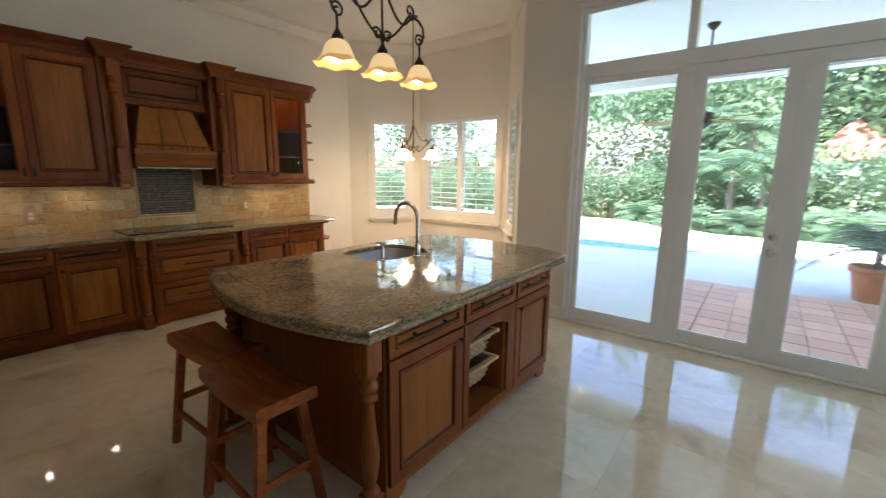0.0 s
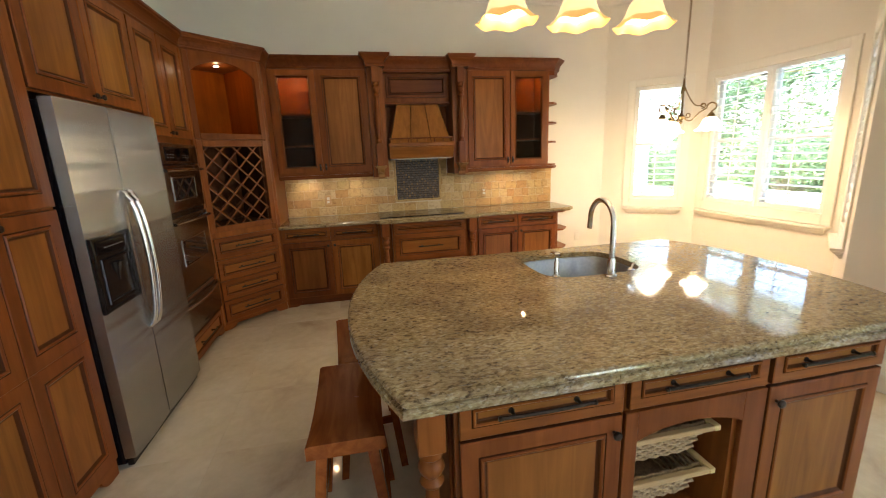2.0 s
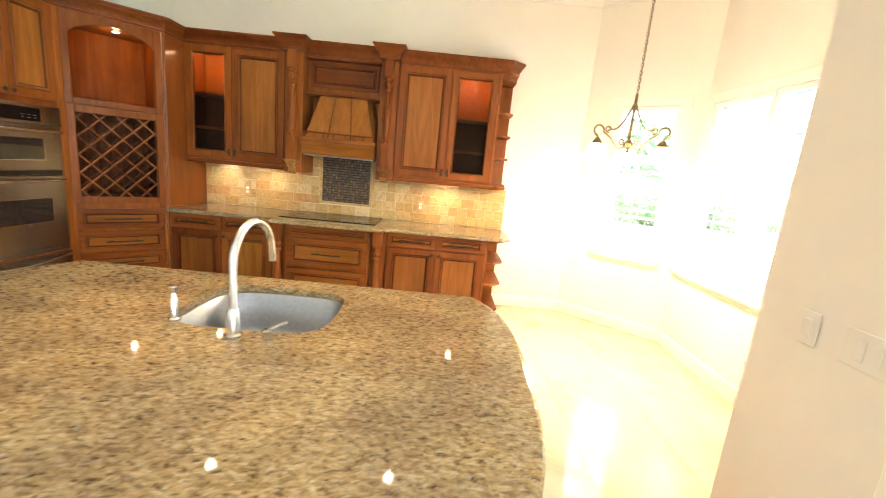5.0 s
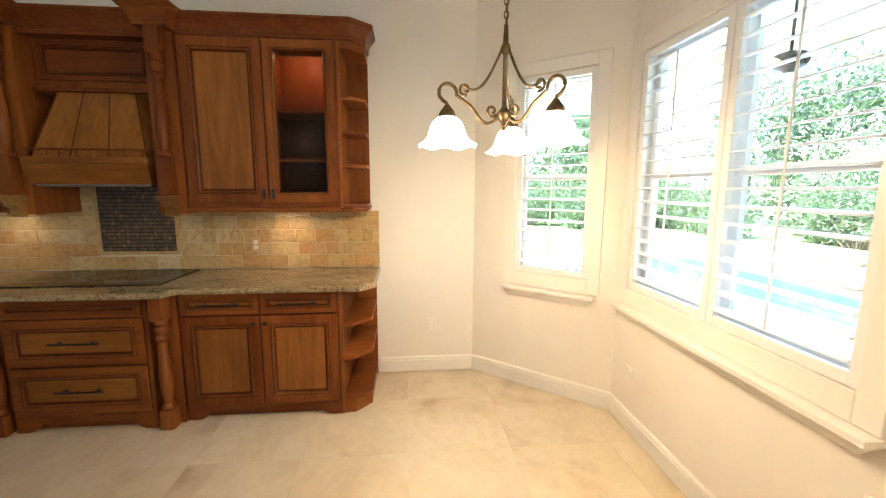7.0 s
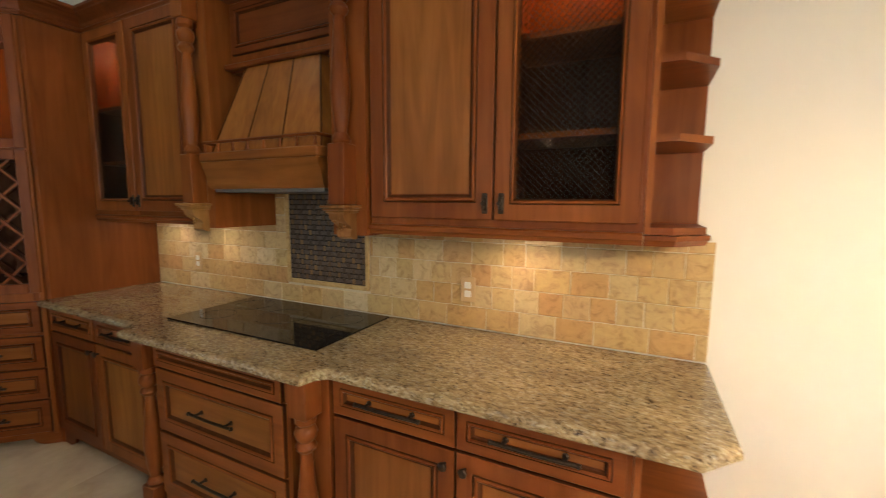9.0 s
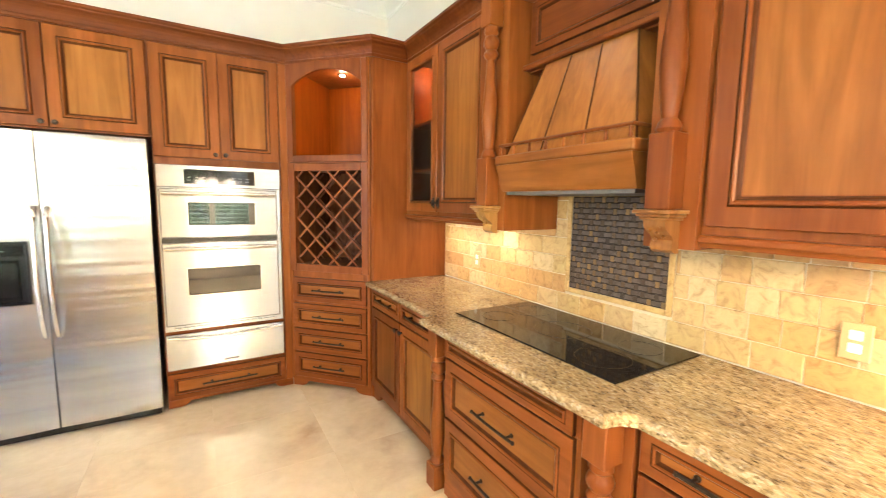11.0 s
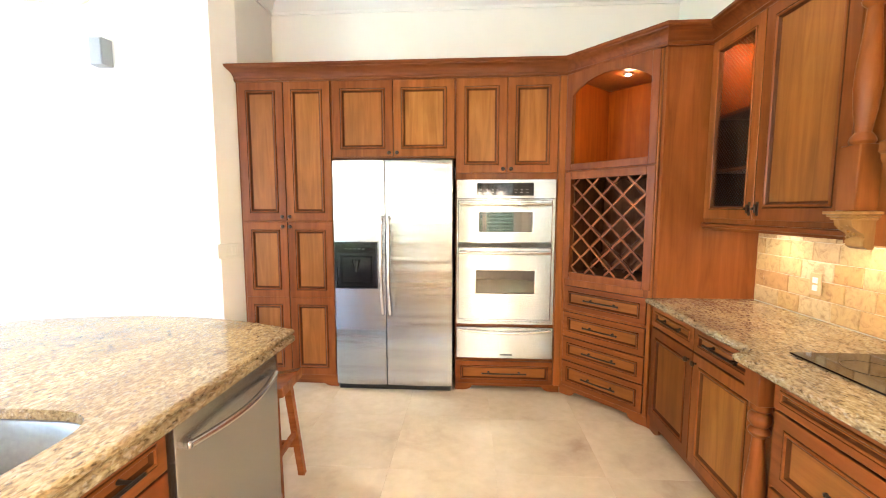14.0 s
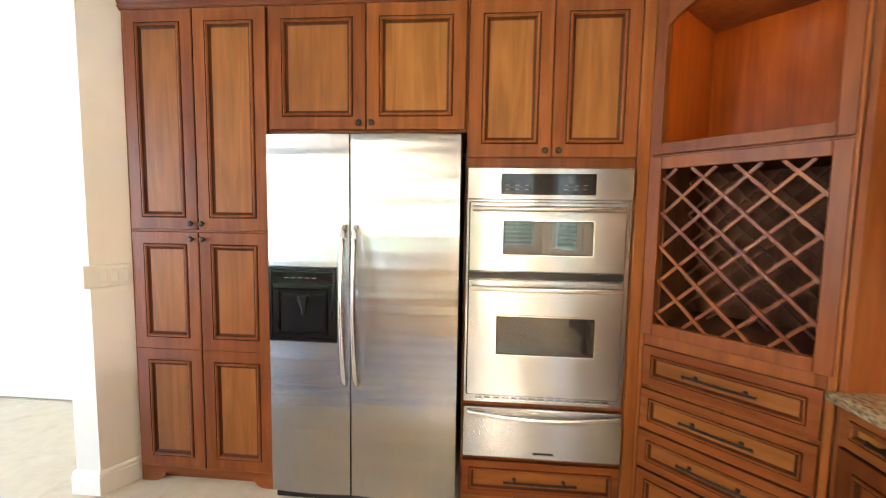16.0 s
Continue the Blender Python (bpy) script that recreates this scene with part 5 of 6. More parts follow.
for r in range(2):
    for i in (0, 1, 2, 6, 7, 8):
        part("marking", nbm(0.18 + i * 0.045, 0.200 + i * 0.045, -0.0412, -0.040, 1.613 + r * 0.02, 1.6155 + r * 0.02), MARK, dsp, "small pale control marking")
for z0, z1, wz0, wz1, wx0, wx1, hz, nm in ((1.222, 1.556, 1.30, 1.472, 0.168, 0.598, 1.523, "microwave_door"), (0.606, 1.184, 0.813, 1.012, 0.148, 0.622, 1.146, "oven_door")):
    bm = nbm(0.012, OW - 0.028, -0.046, -0.017, z0, z1, ch=0.006)
    dd = part(nm, bm, STEEL_FLAT, o)
    bm = nbm()
    loft_rects(bm, wx0, wx1, wz0, wz1, [(0, 0.046, 0), (0.0, 0.051, 0), (0.006, 0.051, 0), (0.010, 0.0475, 1)])
    for fc in bm.faces:
        if len(fc.verts) == 4 and fc.calc_area() > 0.02:
            fc.material_index = 1
    part("door_window", bm, [CHROME, OVEN_GLASS], dd, "dark reflective window")
    bm = nbm()
    tube(bm, [(0.03 + (OW - 0.076) * i / 16, -0.075 - 0.018 * math.sin(math.pi * i / 16), hz) for i in range(17)], 0.0125, 10)
    for s in (0.045, OW - 0.062):
        box(bm, s - 0.014, s + 0.014, -0.078, -0.046, hz - 0.011, hz + 0.011, ch=0.003)
    part("handle", bm, CHROME, dd, "long polished handle", smooth=True)
part("gap_strip", nbm(0.012, OW - 0.028, -0.034, -0.016, 1.188, 1.218), BLACK, o)
bm = nbm()
for i in range(15):
    box(bm, 0.06 + i * 0.044, 0.092 + i * 0.044, -0.030, -0.016, 0.577, 0.586, ch=0.002)
part("vent", bm, CHROME, o)
wd = thing("warming_drawer", pose(-3.272, -0.452, 0, 0, 0, 180), "stainless steel warming drawer under the oven", "drawer")
part("front", nbm(0.0, OW, -0.040, 0.0, 0.285, 0.542, ch=0.005), STEEL_FLAT, wd)
bm = nbm()
tube(bm, [(0.02 + (OW - 0.04) * i / 16, -0.052 - 0.016 * math.sin(math.pi * i / 16), 0.522 - 0.02 * math.sin(math.pi * i / 16)) for i in range(17)], 0.011, 10)
part("handle", bm, CHROME, wd, "bowed polished handle", smooth=True)
part("badge", nbm(0.35, 0.45, -0.0425, -0.039, 0.312, 0.322, ch=0.001), BLACK, wd, "small dark badge bar")

# ---- corner cabinet ----
P, Q = (-4.112, -0.452), (-4.587, 0.055)
CW = math.dist(P, Q)
cc = thing("corner_cabinet", along(P, Q), "tall diagonal corner cabinet with lit niche, wine lattice and drawers", "cabinet")
DC = 0.52
for nm, q in (("side", (0.0, 0.062, 0.0, DC, 0.07, 2.50)), ("side", (CW - 0.062, CW, 0.0, DC, 0.07, 2.50)), ("drawer_case", (0.062, CW - 0.062, 0.0, DC, 0.07, 0.985)),
              ("divider", (0.062, CW - 0.062, 0.0, DC, 1.735, 1.79)), ("top", (0.062, CW - 0.062, 0.004, DC, 2.445, 2.50))):
    part(nm, nbm(*q), WOOD, cc)
bm = nbm()
valance(bm, 0.0, CW, 0.07, 0.0, 0.02)
part("plinth", bm, WOOD_H, cc)
# niche linings share the red wood that has lamp glow in its colour
for q in ((0.062, 0.066, 0.02, DC - 0.02, 1.79, 2.445), (CW - 0.066, CW - 0.062, 0.02, DC - 0.02, 1.79, 2.445), (0.066, CW - 0.066, DC - 0.024, DC - 0.018, 1.79, 2.445), (0.066, CW - 0.066, 0.02, DC - 0.024, 1.79, 1.796)):
    part("niche_lining", nbm(*q), NICHE, cc, "wood lining of the lit niche, red lamp glow in its colour")
bm = nbm()
box(bm, 0.012, 0.062, -0.022, 0.0, 1.775, 2.49, ch=0.003)
box(bm, CW - 0.062, CW - 0.012, -0.022, 0.0, 1.775, 2.49, ch=0.003)
box(bm, 0.062, CW - 0.062, -0.0215, 0.0, 1.775, 1.825, ch=0.003)
x0, x1 = 0.062, CW - 0.062
pts = [(x0, 2.49), (x0, 2.33)] + [(x0 + (x1 - x0) * i / 16, 2.33 + 0.105 * math.sin(math.pi * i / 16) ** 0.75) for i in range(1, 16)] + [(x1, 2.33), (x1, 2.49)]
prism(bm, pts, -0.0215, 0.0, "xz")
part("niche_frame", bm, WOOD, cc, "arched wooden frame round the niche")
bm = nbm()
frame_bm(bm, 0.012, CW - 0.012, 0.945, 1.765, 0.055, -0.02, 0.0, ch=0.003)
part("lattice_frame", bm, WOOD, cc)
# rack inside coloured dark for the shade within
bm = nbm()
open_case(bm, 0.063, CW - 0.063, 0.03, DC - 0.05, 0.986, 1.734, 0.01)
part("lattice_box", bm, SHADED_IN, cc, "wine rack inside, shade put into its dark colour")
lx0, lx1, lz0, lz1 = 0.068, CW - 0.068, 1.0, 1.71
lw, lh = lx1 - lx0, lz1 - lz0
for dep in (0.012, 0.30):
    for sgn in (1, -1):
        k = -lh + 0.05
        while k < lw:
            a, b = max(0, k), min(lw, k + lh)
            if b - a > 0.02:
                q = [(lx0 + t, lz0 + (t - k)) if sgn > 0 else (lx0 + t, lz1 - (t - k)) for t in (a, b)]
                d2 = Vector((q[1][0] - q[0][0], q[1][1] - q[0][1])).normalized()
                n2 = Vector((-d2.y, d2.x)) * 0.0065
                bm = nbm()
                yy = dep + (0.006 if sgn > 0 else -0.006)
                prism(bm, [(q[0][0] + n2.x, q[0][1] + n2.y), (q[1][0] + n2.x, q[1][1] + n2.y), (q[1][0] - n2.x, q[1][1] - n2.y), (q[0][0] - n2.x, q[0][1] - n2.y)], yy - 0.006, yy + 0.006, "xz")
                # rear slats take the darkened wood, as if in shade
                part("lattice_slat", bm, WOOD if dep < 0.1 else SHADED_IN, cc)
            k += 0.155
for z0, z1 in ((0.705, 0.893), (0.492, 0.685), (0.298, 0.482), (0.085, 0.288)):
    drawer(cc, 0.03, CW - 0.03, z0, z1, half=0.125, fw=0.038)
for x in (0.014, CW - 0.014):
    bm = nbm(x - 0.013, x + 0.013, -0.012, 0.0, 0.07, 2.49, ch=0.003)
    part("stile", bm, WOOD, cc)
puck(cc, CW / 2 + 0.04, 0.16, 2.446)
lamp("niche_lamp", "POINT", along(P, Q) @ pose(CW / 2 + 0.04, 0.16, 2.40), 0.045, (1.0, 0.66, 0.34), 0.02)
bm = nbm()
prism(bm, [(-4.589, 0.058), (-4.60, 0.078), (-5.217, 0.078), (-5.217, 0.058)], 0.0, 2.50)
part("side_panel", bm, WOOD, cc, m=along(P, Q).inverted())

# crown along all cabinets
bm = nbm()
sweep(bm, [(-5.19, 3.385), (-5.02, 3.385), (UP - 0.09, 3.385), (UP, 3.285), (UP, 0.080), (-4.592, 0.080), (-4.112, FRONT), (-1.505, FRONT), (-1.505, -0.495)][::-1], CROWN_PROFILE)
tagged(part("crown_moulding", bm, CROWN), "dark cherry-stained crown moulding along the cabinet tops", "moulding")

# ---- hanging lamps ----
def bell_shade(bm, n=36, size=1.0, waves=6, split=0.42):
    """A bell of glass with a scalloped rim, its crown at z = 0; the rim takes the second material."""
    prof = [(0.030, 0.0), (0.046, -0.009), (0.062, -0.026), (0.072, -0.048), (0.079, -0.070), (0.088, -0.089), (0.101, -0.105), (0.115, -0.116), (0.123, -0.121)]
    prof = [(r * size, z * size) for r, z in prof]
    rows = []
    m = len(prof)
    for side in (1, -1):
        seq = prof if side > 0 else prof[::-1]
        for i, (r, z) in enumerate(seq):
            k = (i if side > 0 else m - 1 - i) / (m - 1)
            row = []
            for j in range(n):
                a = 2 * math.pi * j / n
                wv = max(0, k - 0.45) / 0.55
                rr = r * (1 + 0.05 * wv * math.cos(waves * a)) - (0.003 if side < 0 else 0)
                zz = z + 0.007 * size * wv * math.cos(waves * a)
                row.append(bm.verts.new((rr * math.cos(a), rr * math.sin(a), zz)))
            rows.append((row, k))
    for (a, ka), (b, kb) in zip(rows, rows[1:]):
        for j in range(n):
            f = bm.faces.new((a[j], a[(j + 1) % n], b[(j + 1) % n], b[j]))
            f.smooth = True
            f.material_index = 1 if (ka + kb) / 2 > 1 - split else 0
    return bm


def spiral(cx, cz, r0, r1, a0, turns, n=18):
    return [(cx + (r0 + (r1 - r0) * i / n) * math.cos(a0 + 2 * math.pi * turns * i / n), cz + (r0 + (r1 - r0) * i / n) * math.sin(a0 + 2 * math.pi * turns * i / n)) for i in range(n + 1)]


def arm_points(reach):
    """An S-shaped scrolled arm in its plane (out, z) from the hub to above the shade."""
    pts = [(0.02, 0.02)]
    for i in range(1, 13):
        u = i / 12
        pts.append((0.02 + (reach - 0.05) * u, 0.005 - 0.040 * math.sin(math.pi * min(1, u * 1.6)) + 0.085 * u * u))
    pts[-1] = (reach - 0.040, 0.078)
    pts += [(reach - 0.002 + 0.038 * math.cos(a), 0.086 + 0.038 * math.sin(a)) for a in (math.pi * (1 - k / 9) for k in range(11))]
    pts += [(reach + 0.020, 0.058), (reach + 0.004, 0.048), (reach, 0.034)]
    return pts


def lamp_arm(parent, ang, reach, mat, size, shade_mats, glow):
    c, s = math.cos(ang), math.sin(ang)
    bm = nbm()
    tube(bm, [(u * c, u * s, z) for u, z in arm_points(reach)], 0.0075, 8)
    for q in (spiral(reach * 0.70, 0.105, 0.026, 0.010, -1.9, 1.15), spiral(0.055, 0.025, 0.026, 0.010, -2.6, 1.1)):
        tube(bm, [(u * c, u * s, z) for u, z in q], 0.006, 6)
    brace = [(0.012 + reach * 0.68 * (i / 10), 0.285 - 0.165 * math.sin(math.pi / 2 * i / 10) - 0.04 * math.sin(math.pi * i / 10)) for i in range(11)]
    tube(bm, [(u * c, u * s, z) for u, z in brace], 0.006, 6)
    arm = part("arm", bm, mat, parent, "scrolled metal arm", smooth=True)
    bm = nbm()
    lathe(bm, [(0.012, 0.038), (0.018, 0.028), (0.030, 0.014), (0.036, 0.001), (0.034, -0.012)], reach * c, reach * s, 16)
    part("shade_cup", bm, mat, arm, smooth=True)
    bm = nbm()
    bell_shade(bm, size=size)
    for v in bm.verts:
        v.co += Vector((reach * c, reach * s, -0.006))
    part("shade", bm, shade_mats, arm, "bell-shaped frosted glass shade", smooth=True)
    bm = nbm()
    z = -0.006
    lathe(bm, [(0.008, z - 0.02), (0.026, z - 0.055), (0.030, z - 0.08), (0.022, z - 0.105), (0.006, z - 0.115)], reach * c, reach * s, 14)
    part("bulb", bm, BULB, arm, "lit bulb", smooth=True)
    m = parent.matrix_basis @ pose(reach * c, reach * s, z - 0.15 * size)
    lamp("shade_lamp", "POINT", m, glow, (1.0, 0.73, 0.37), 0.04)


def hub_and_stem(parent, mat, top):
    bm = nbm()
    lathe(bm, [(0.004, -0.055), (0.012, -0.045), (0.016, -0.035), (0.008, -0.026), (0.020, -0.015), (0.030, 0.0), (0.030, 0.02), (0.016, 0.035), (0.010, 0.05), (0.009, 0.25), (0.018, 0.265), (0.022, 0.28), (0.012, 0.30), (0.009, 0.37)], 0, 0, 16)
    part("hub", bm, mat, parent, smooth=True)
    z = 0.37
    bm = nbm()
    i = 0
    while z < top - 0.06:
        ring = [(0.010 * math.cos(2 * math.pi * k / 10), 0.0, z + 0.014 + 0.017 * math.sin(2 * math.pi * k / 10)) for k in range(11)]
        if i % 2:
            ring = [(0, p[0], p[2]) for p in ring]
        tube(bm, ring, 0.0026, 5)
        z += 0.026
        i += 1
    tube(bm, [(0.004, 0.003, 0.37), (-0.003, 0.004, (0.37 + top) / 2), (0.003, -0.003, top - 0.03)], 0.0024, 5)
    part("chain", bm, mat, parent, "thin metal chain", smooth=True)
    bm = nbm()
    lathe(bm, [(0.012, top - 0.05), (0.02, top - 0.035), (0.055, top - 0.02), (0.062, top - 0.001)], 0, 0, 20)
    part("canopy", bm, mat, parent, smooth=True)


ch = thing("breakfast_chandelier", pose(-3.74, 4.08, 1.828), "three-arm brass chandelier with white glass bell shades", "chandelier")
hub_and_stem(ch, BRASS, CEILING - 1.828)
for k in range(3):
    lamp_arm(ch, radians(-82 + 120 * k), 0.25, BRASS, 1.0, [SHADE_WHITE, SHADE_WHITE], 1.25)

pend = thing("island_pendant", pose(-2.08, 1.975, 2.272), "three-light bronze island pendant with amber-edged glass shades", "pendant lamp")
bm = nbm()
lathe(bm, [(0.004, 0.03), (0.012, 0.04), (0.016, 0.05), (0.008, 0.06), (0.016, 0.09), (0.008, 0.12), (0.007, 0.40), (0.020, 0.42), (0.024, 0.46), (0.012, 0.49), (0.008, CEILING - 2.272 - 0.04), (0.062, CEILING - 2.272 - 0.02), (0.066, CEILING - 2.273)], 0, 0, 16)
part("stem", bm, BRONZE, pend, smooth=True)
for y in (-0.36, 0.0, 0.36):
    bm = nbm()
    lathe(bm, [(0.010, 0.062), (0.018, 0.045), (0.030, 0.026), (0.036, 0.010), (0.034, -0.004)], 0, y, 16)
    if y:
        s = math.copysign(1, y)
        big = [(0.015, 0.42)] + [(0.015 + 0.235 * i / 12, 0.42 - 0.25 * math.sin(math.pi / 2 * i / 12) + 0.10 * (i / 12) ** 3) for i in range(1, 13)] + [(0.30, 0.300), (0.35, 0.295), (0.395, 0.262), (0.405, 0.205), (0.385, 0.16), (0.36, 0.145)]
        tube(bm, [(0, s * u, z) for u, z in big], 0.0085, 8)
        for q in (spiral(0.26, 0.335, 0.045, 0.014, -1.7, 1.2), spiral(0.355, 0.165, 0.046, 0.012, 0.4, 1.25), spiral(0.045, 0.115, 0.04, 0.012, 0.3, 1.2)):
            tube(bm, [(0, s * u, z) for u, z in q], 0.007, 6)
        low = [(0.25 * (1 - i / 12), 0.30 - 0.20 * math.sin(math.pi / 2 * i / 12)) for i in range(13)]
        tube(bm, [(0, s * u, z) for u, z in low], 0.0075, 8)
        tube(bm, [(0, s * 0.36, 0.145), (0, s * 0.36, 0.055)], 0.008, 8)
    arm = part("arm", bm, BRONZE, pend, "scrolled dark bronze arm", smooth=True)
    bm = nbm()
    bell_shade(bm, size=1.13)
    for v in bm.verts:
        v.co += Vector((0, y, 0.0))
    part("shade", bm, [SHADE_LIT, SHADE_AMBER], arm, "frosted glass bell shade with amber rim", smooth=True)
    bm = nbm()
    lathe(bm, [(0.008, -0.02), (0.026, -0.055), (0.032, -0.085), (0.024, -0.118), (0.006, -0.130)], 0, y, 14)
    part("bulb", bm, BULB, arm, "lit bulb", smooth=True)
    lamp("shade_lamp", "POINT", pend.matrix_basis @ pose(0, y, -0.19), 0.28, (1.0, 0.74, 0.37), 0.04)

for x, y in ((-4.15, 0.67), (-4.18, 2.45)):
    d = thing("recessed_downlight", pose(x, y, CEILING), "round white recessed ceiling downlight", "downlight", "ceiling downlights")
    bm = nbm()
    lathe(bm, [(0.085, -0.0015), (0.085, -0.008), (0.046, -0.010), (0.042, -0.0015)], 0, 0, 28)
    part("trim_ring", bm, WHITE, d, smooth=True)
    bm = nbm()
    lathe(bm, [(0.040, -0.003), (0.040, -0.005)], 0, 0, 20)
    part("lens", bm, PUCK, d)
    lamp("downlight_beam", "SPOT", look((x, y, CEILING - 0.03), (x, y, 0)), 0.65, (1.0, 0.83, 0.6), 0.02, cone=110)

for y, power in ((0.36, 0.11), (0.87, 0.11), (2.77, 0.26)):
    u = thing("under_cabinet_light", pose(-5.06, y, 1.3995), "small round under-cabinet lamp", "lamp", "under-cabinet lamps")
    bm = nbm()
    lathe(bm, [(0.036, 0.0), (0.036, -0.012), (0.030, -0.016)], 0, 0, 16)
    part("rim", bm, CHROME, u, smooth=True)
    bm = nbm()
    lathe(bm, [(0.027, -0.0165), (0.027, -0.0185)], 0, 0, 14)
    part("lens", bm, PUCK, u)
    lamp("under_cabinet_beam", "SPOT", look((-5.06, y, 1.375), (-5.10, y, 0.9)), power, (1.0, 0.68, 0.36), 0.02, cone=128)


# ---- plates on the walls ----
def plate(name, m, kind, label, mat, gangs=1):
    p = thing(name, m, label, "switch" if kind == "switch" else "outlet")
    w = 0.036 + 0.023 * 2 * (gangs - 1)
    part("cover", nbm(-w, w, -0.008, 0.0, -0.058, 0.058, ch=0.003), mat, p)
    for g in range(gangs):
        x = (g - (gangs - 1) / 2) * 0.046
        if kind == "switch":
            part("rocker", nbm(x - 0.016, x + 0.016, -0.012, -0.007, -0.034, 0.034, ch=0.003), PLATE, p)
        else:
            for z in (-0.02, 0.02):
                part("socket", nbm(x - 0.016, x + 0.016, -0.0105, -0.007, z - 0.015, z + 0.015, ch=0.003), PLATE, p)


def on(p, q, u, z, out=0.0):
    return along(p, q) @ pose(u, -out, z)


plate("wall_switch", on((-1.395, -0.315), (-1.497, -0.50), 0.10, 1.15, 0.001), "switch", "white three-gang rocker switch on the wall end", PLATE, 3)
plate("wall_switch", on(D, JAMB, 0.22, 1.13, 0.001), "switch", "white single rocker switch beside the french doors", PLATE, 1)
plate("wall_switch", on(D, JAMB, 0.42, 1.13, 0.001), "switch", "white two-gang rocker switch beside the french doors", PLATE, 2)
plate("wall_outlet", on((-5.22, 0), (-5.22, 4), 3.86, 0.40, 0.001), "outlet", "white wall outlet above the baseboard", PLATE)
plate("wall_outlet", on(B, C, 0.22, 0.36, 0.001), "outlet", "white wall outlet under the bay window", PLATE)
plate("wall_outlet", on((EAST, SOUTH), (-1.26, SOUTH), EAST - 0.80, 0.40, 0.001), "outlet", "white wall outlet above the baseboard", PLATE)
plate("splash_outlet", on((-5.22, 0), (-5.22, 4), 2.50, 1.09, 0.018), "outlet", "tan outlet plate set in the stone splashback", TAN_PLATE)
plate("splash_outlet", on((-5.22, 0), (-5.22, 4), 0.55, 1.09, 0.018), "outlet", "tan outlet plate set in the stone splashback", TAN_PLATE)

spk = thing("wall_speaker", pose(0.33, SOUTH + 0.001, 3.05, 0, 0, 180), "small grey wall speaker high on the wall", "speaker")
bm = nbm()
prism(bm, [(-0.08, 0), (0.08, 0), (0.065, -0.11), (-0.065, -0.11)], -0.13, 0.13)
part("cabinet", bm, GREY_SPEAKER, spk)
part("grille", nbm(-0.06, 0.06, -0.118, -0.111, -0.12, 0.12, ch=0.003), GREY_SPEAKER, spk)

# ---- outside ----
bm = nbm()
prism(bm, [(-300, -300), (300, -300), (300, 300), (-300, 300)], -0.6, -0.20)
tagged(part("ground", bm, GRASS), "green lawn that runs to the distance", "ground", kind="structure")
bm = nbm()
POOL = [(-13.0, 9.2), (-9.6, 8.6), (-5.0, 8.9), (-1.6, 9.4), (-0.2, 10.6), (-0.6, 12.0), (-2.2, 12.7), (-5.0, 14.6), (-9.0, 14.4), (-12.6, 12.6)]
slab(bm, [(-9.4, 5.25), (-4.6, 5.25), (-2.8, 5.25), (-2.0, 4.16), (9.0, 4.16), (9.0, 8.5), (3.6, 9.0), (1.6, 13.4), (-1.0, 13.4), (-4.0, 15.6), (-13.6, 15.6), (-14.6, 12.0), (-14.2, 8.9), (-10.6, 7.6)], [(0, -0.19), (0, -0.055), (-0.01, -0.05)], POOL[::1])
tagged(part("pavement_pool_deck", bm, DECK), "pale bright pool deck round the water", "pavement", kind="structure")
bm = nbm()
bm.faces.new([bm.verts.new((x, y, -0.13)) for x, y in POOL])
tagged(part("water", bm, WATER), "clear turquoise swimming pool water", "water", kind="structure")

pav = thing("pavement_terrace", pose(-0.80, 4.20, -0.05), "red terracotta paver terrace outside the french doors", "pavement", kind="structure")
part("bed", nbm(-0.02, 6.52, -0.01, 2.86, 0.0, 0.012), TERRA, pav)
TS = 0.297
bm = nbm(0.004, TS - 0.004, 0.004, TS - 0.004, 0.0, 0.02, ch=0.004)
pm = bpy.data.meshes.new("paver")
bm.to_mesh(pm)
bm.free()
pm.materials.append(TERRA)
for i in range(21):
    for j in range(9):
        shared("paver", pm, pav, pose(0.06 + i * 0.303, 0.03 + j * 0.303, 0.012))

porch = thing("porch_roof", pose(0, 0, 0), "white covered porch roof with a deep beam", "porch", kind="structure")
part("soffit", nbm(-1.9, 9.0, 4.16, 8.2, 3.34, 3.45), ROOF_WHITE, porch)
part("bay_soffit", nbm(-10.2, -1.902, 5.3, 8.2, 3.34, 3.45), ROOF_WHITE, porch)
part("beam", nbm(-10.2, 9.0, 7.9, 8.2, 3.02, 3.339, ch=0.01), ROOF_WHITE, porch)
part("side_beam", nbm(-10.2, -9.9, 5.3, 7.898, 3.02, 3.339, ch=0.01), ROOF_WHITE, porch)
col = thing("porch_column", pose(-9.20, 7.88, -0.05), "round white porch column by the pool deck", "column")
bm = nbm()
lathe(bm, [(0.24, 0), (0.24, 0.10), (0.19, 0.14), (0.18, 1.5), (0.16, 2.92), (0.22, 2.98), (0.23, 3.07)], 0, 0, 24)
part("shaft", bm, ROOF_WHITE, col, smooth=True)

fan = thing("porch_ceiling_fan", pose(-0.74, 6.2, 3.34), "dark bronze porch ceiling fan with pale blades", "ceiling fan")
bm = nbm()
lathe(bm, [(0.07, -0.001), (0.07, -0.02), (0.03, -0.07), (0.012, -0.08), (0.012, -1.0), (0.03, -1.02)], 0, 0, 18)
part("downrod", bm, BRONZE, fan, smooth=True)
bm = nbm()
lathe(bm, [(0.04, -1.02), (0.11, -1.05), (0.13, -1.12), (0.11, -1.18), (0.06, -1.21), (0.03, -1.24)], 0, 0, 22)
part("motor", bm, BRONZE, fan, smooth=True)
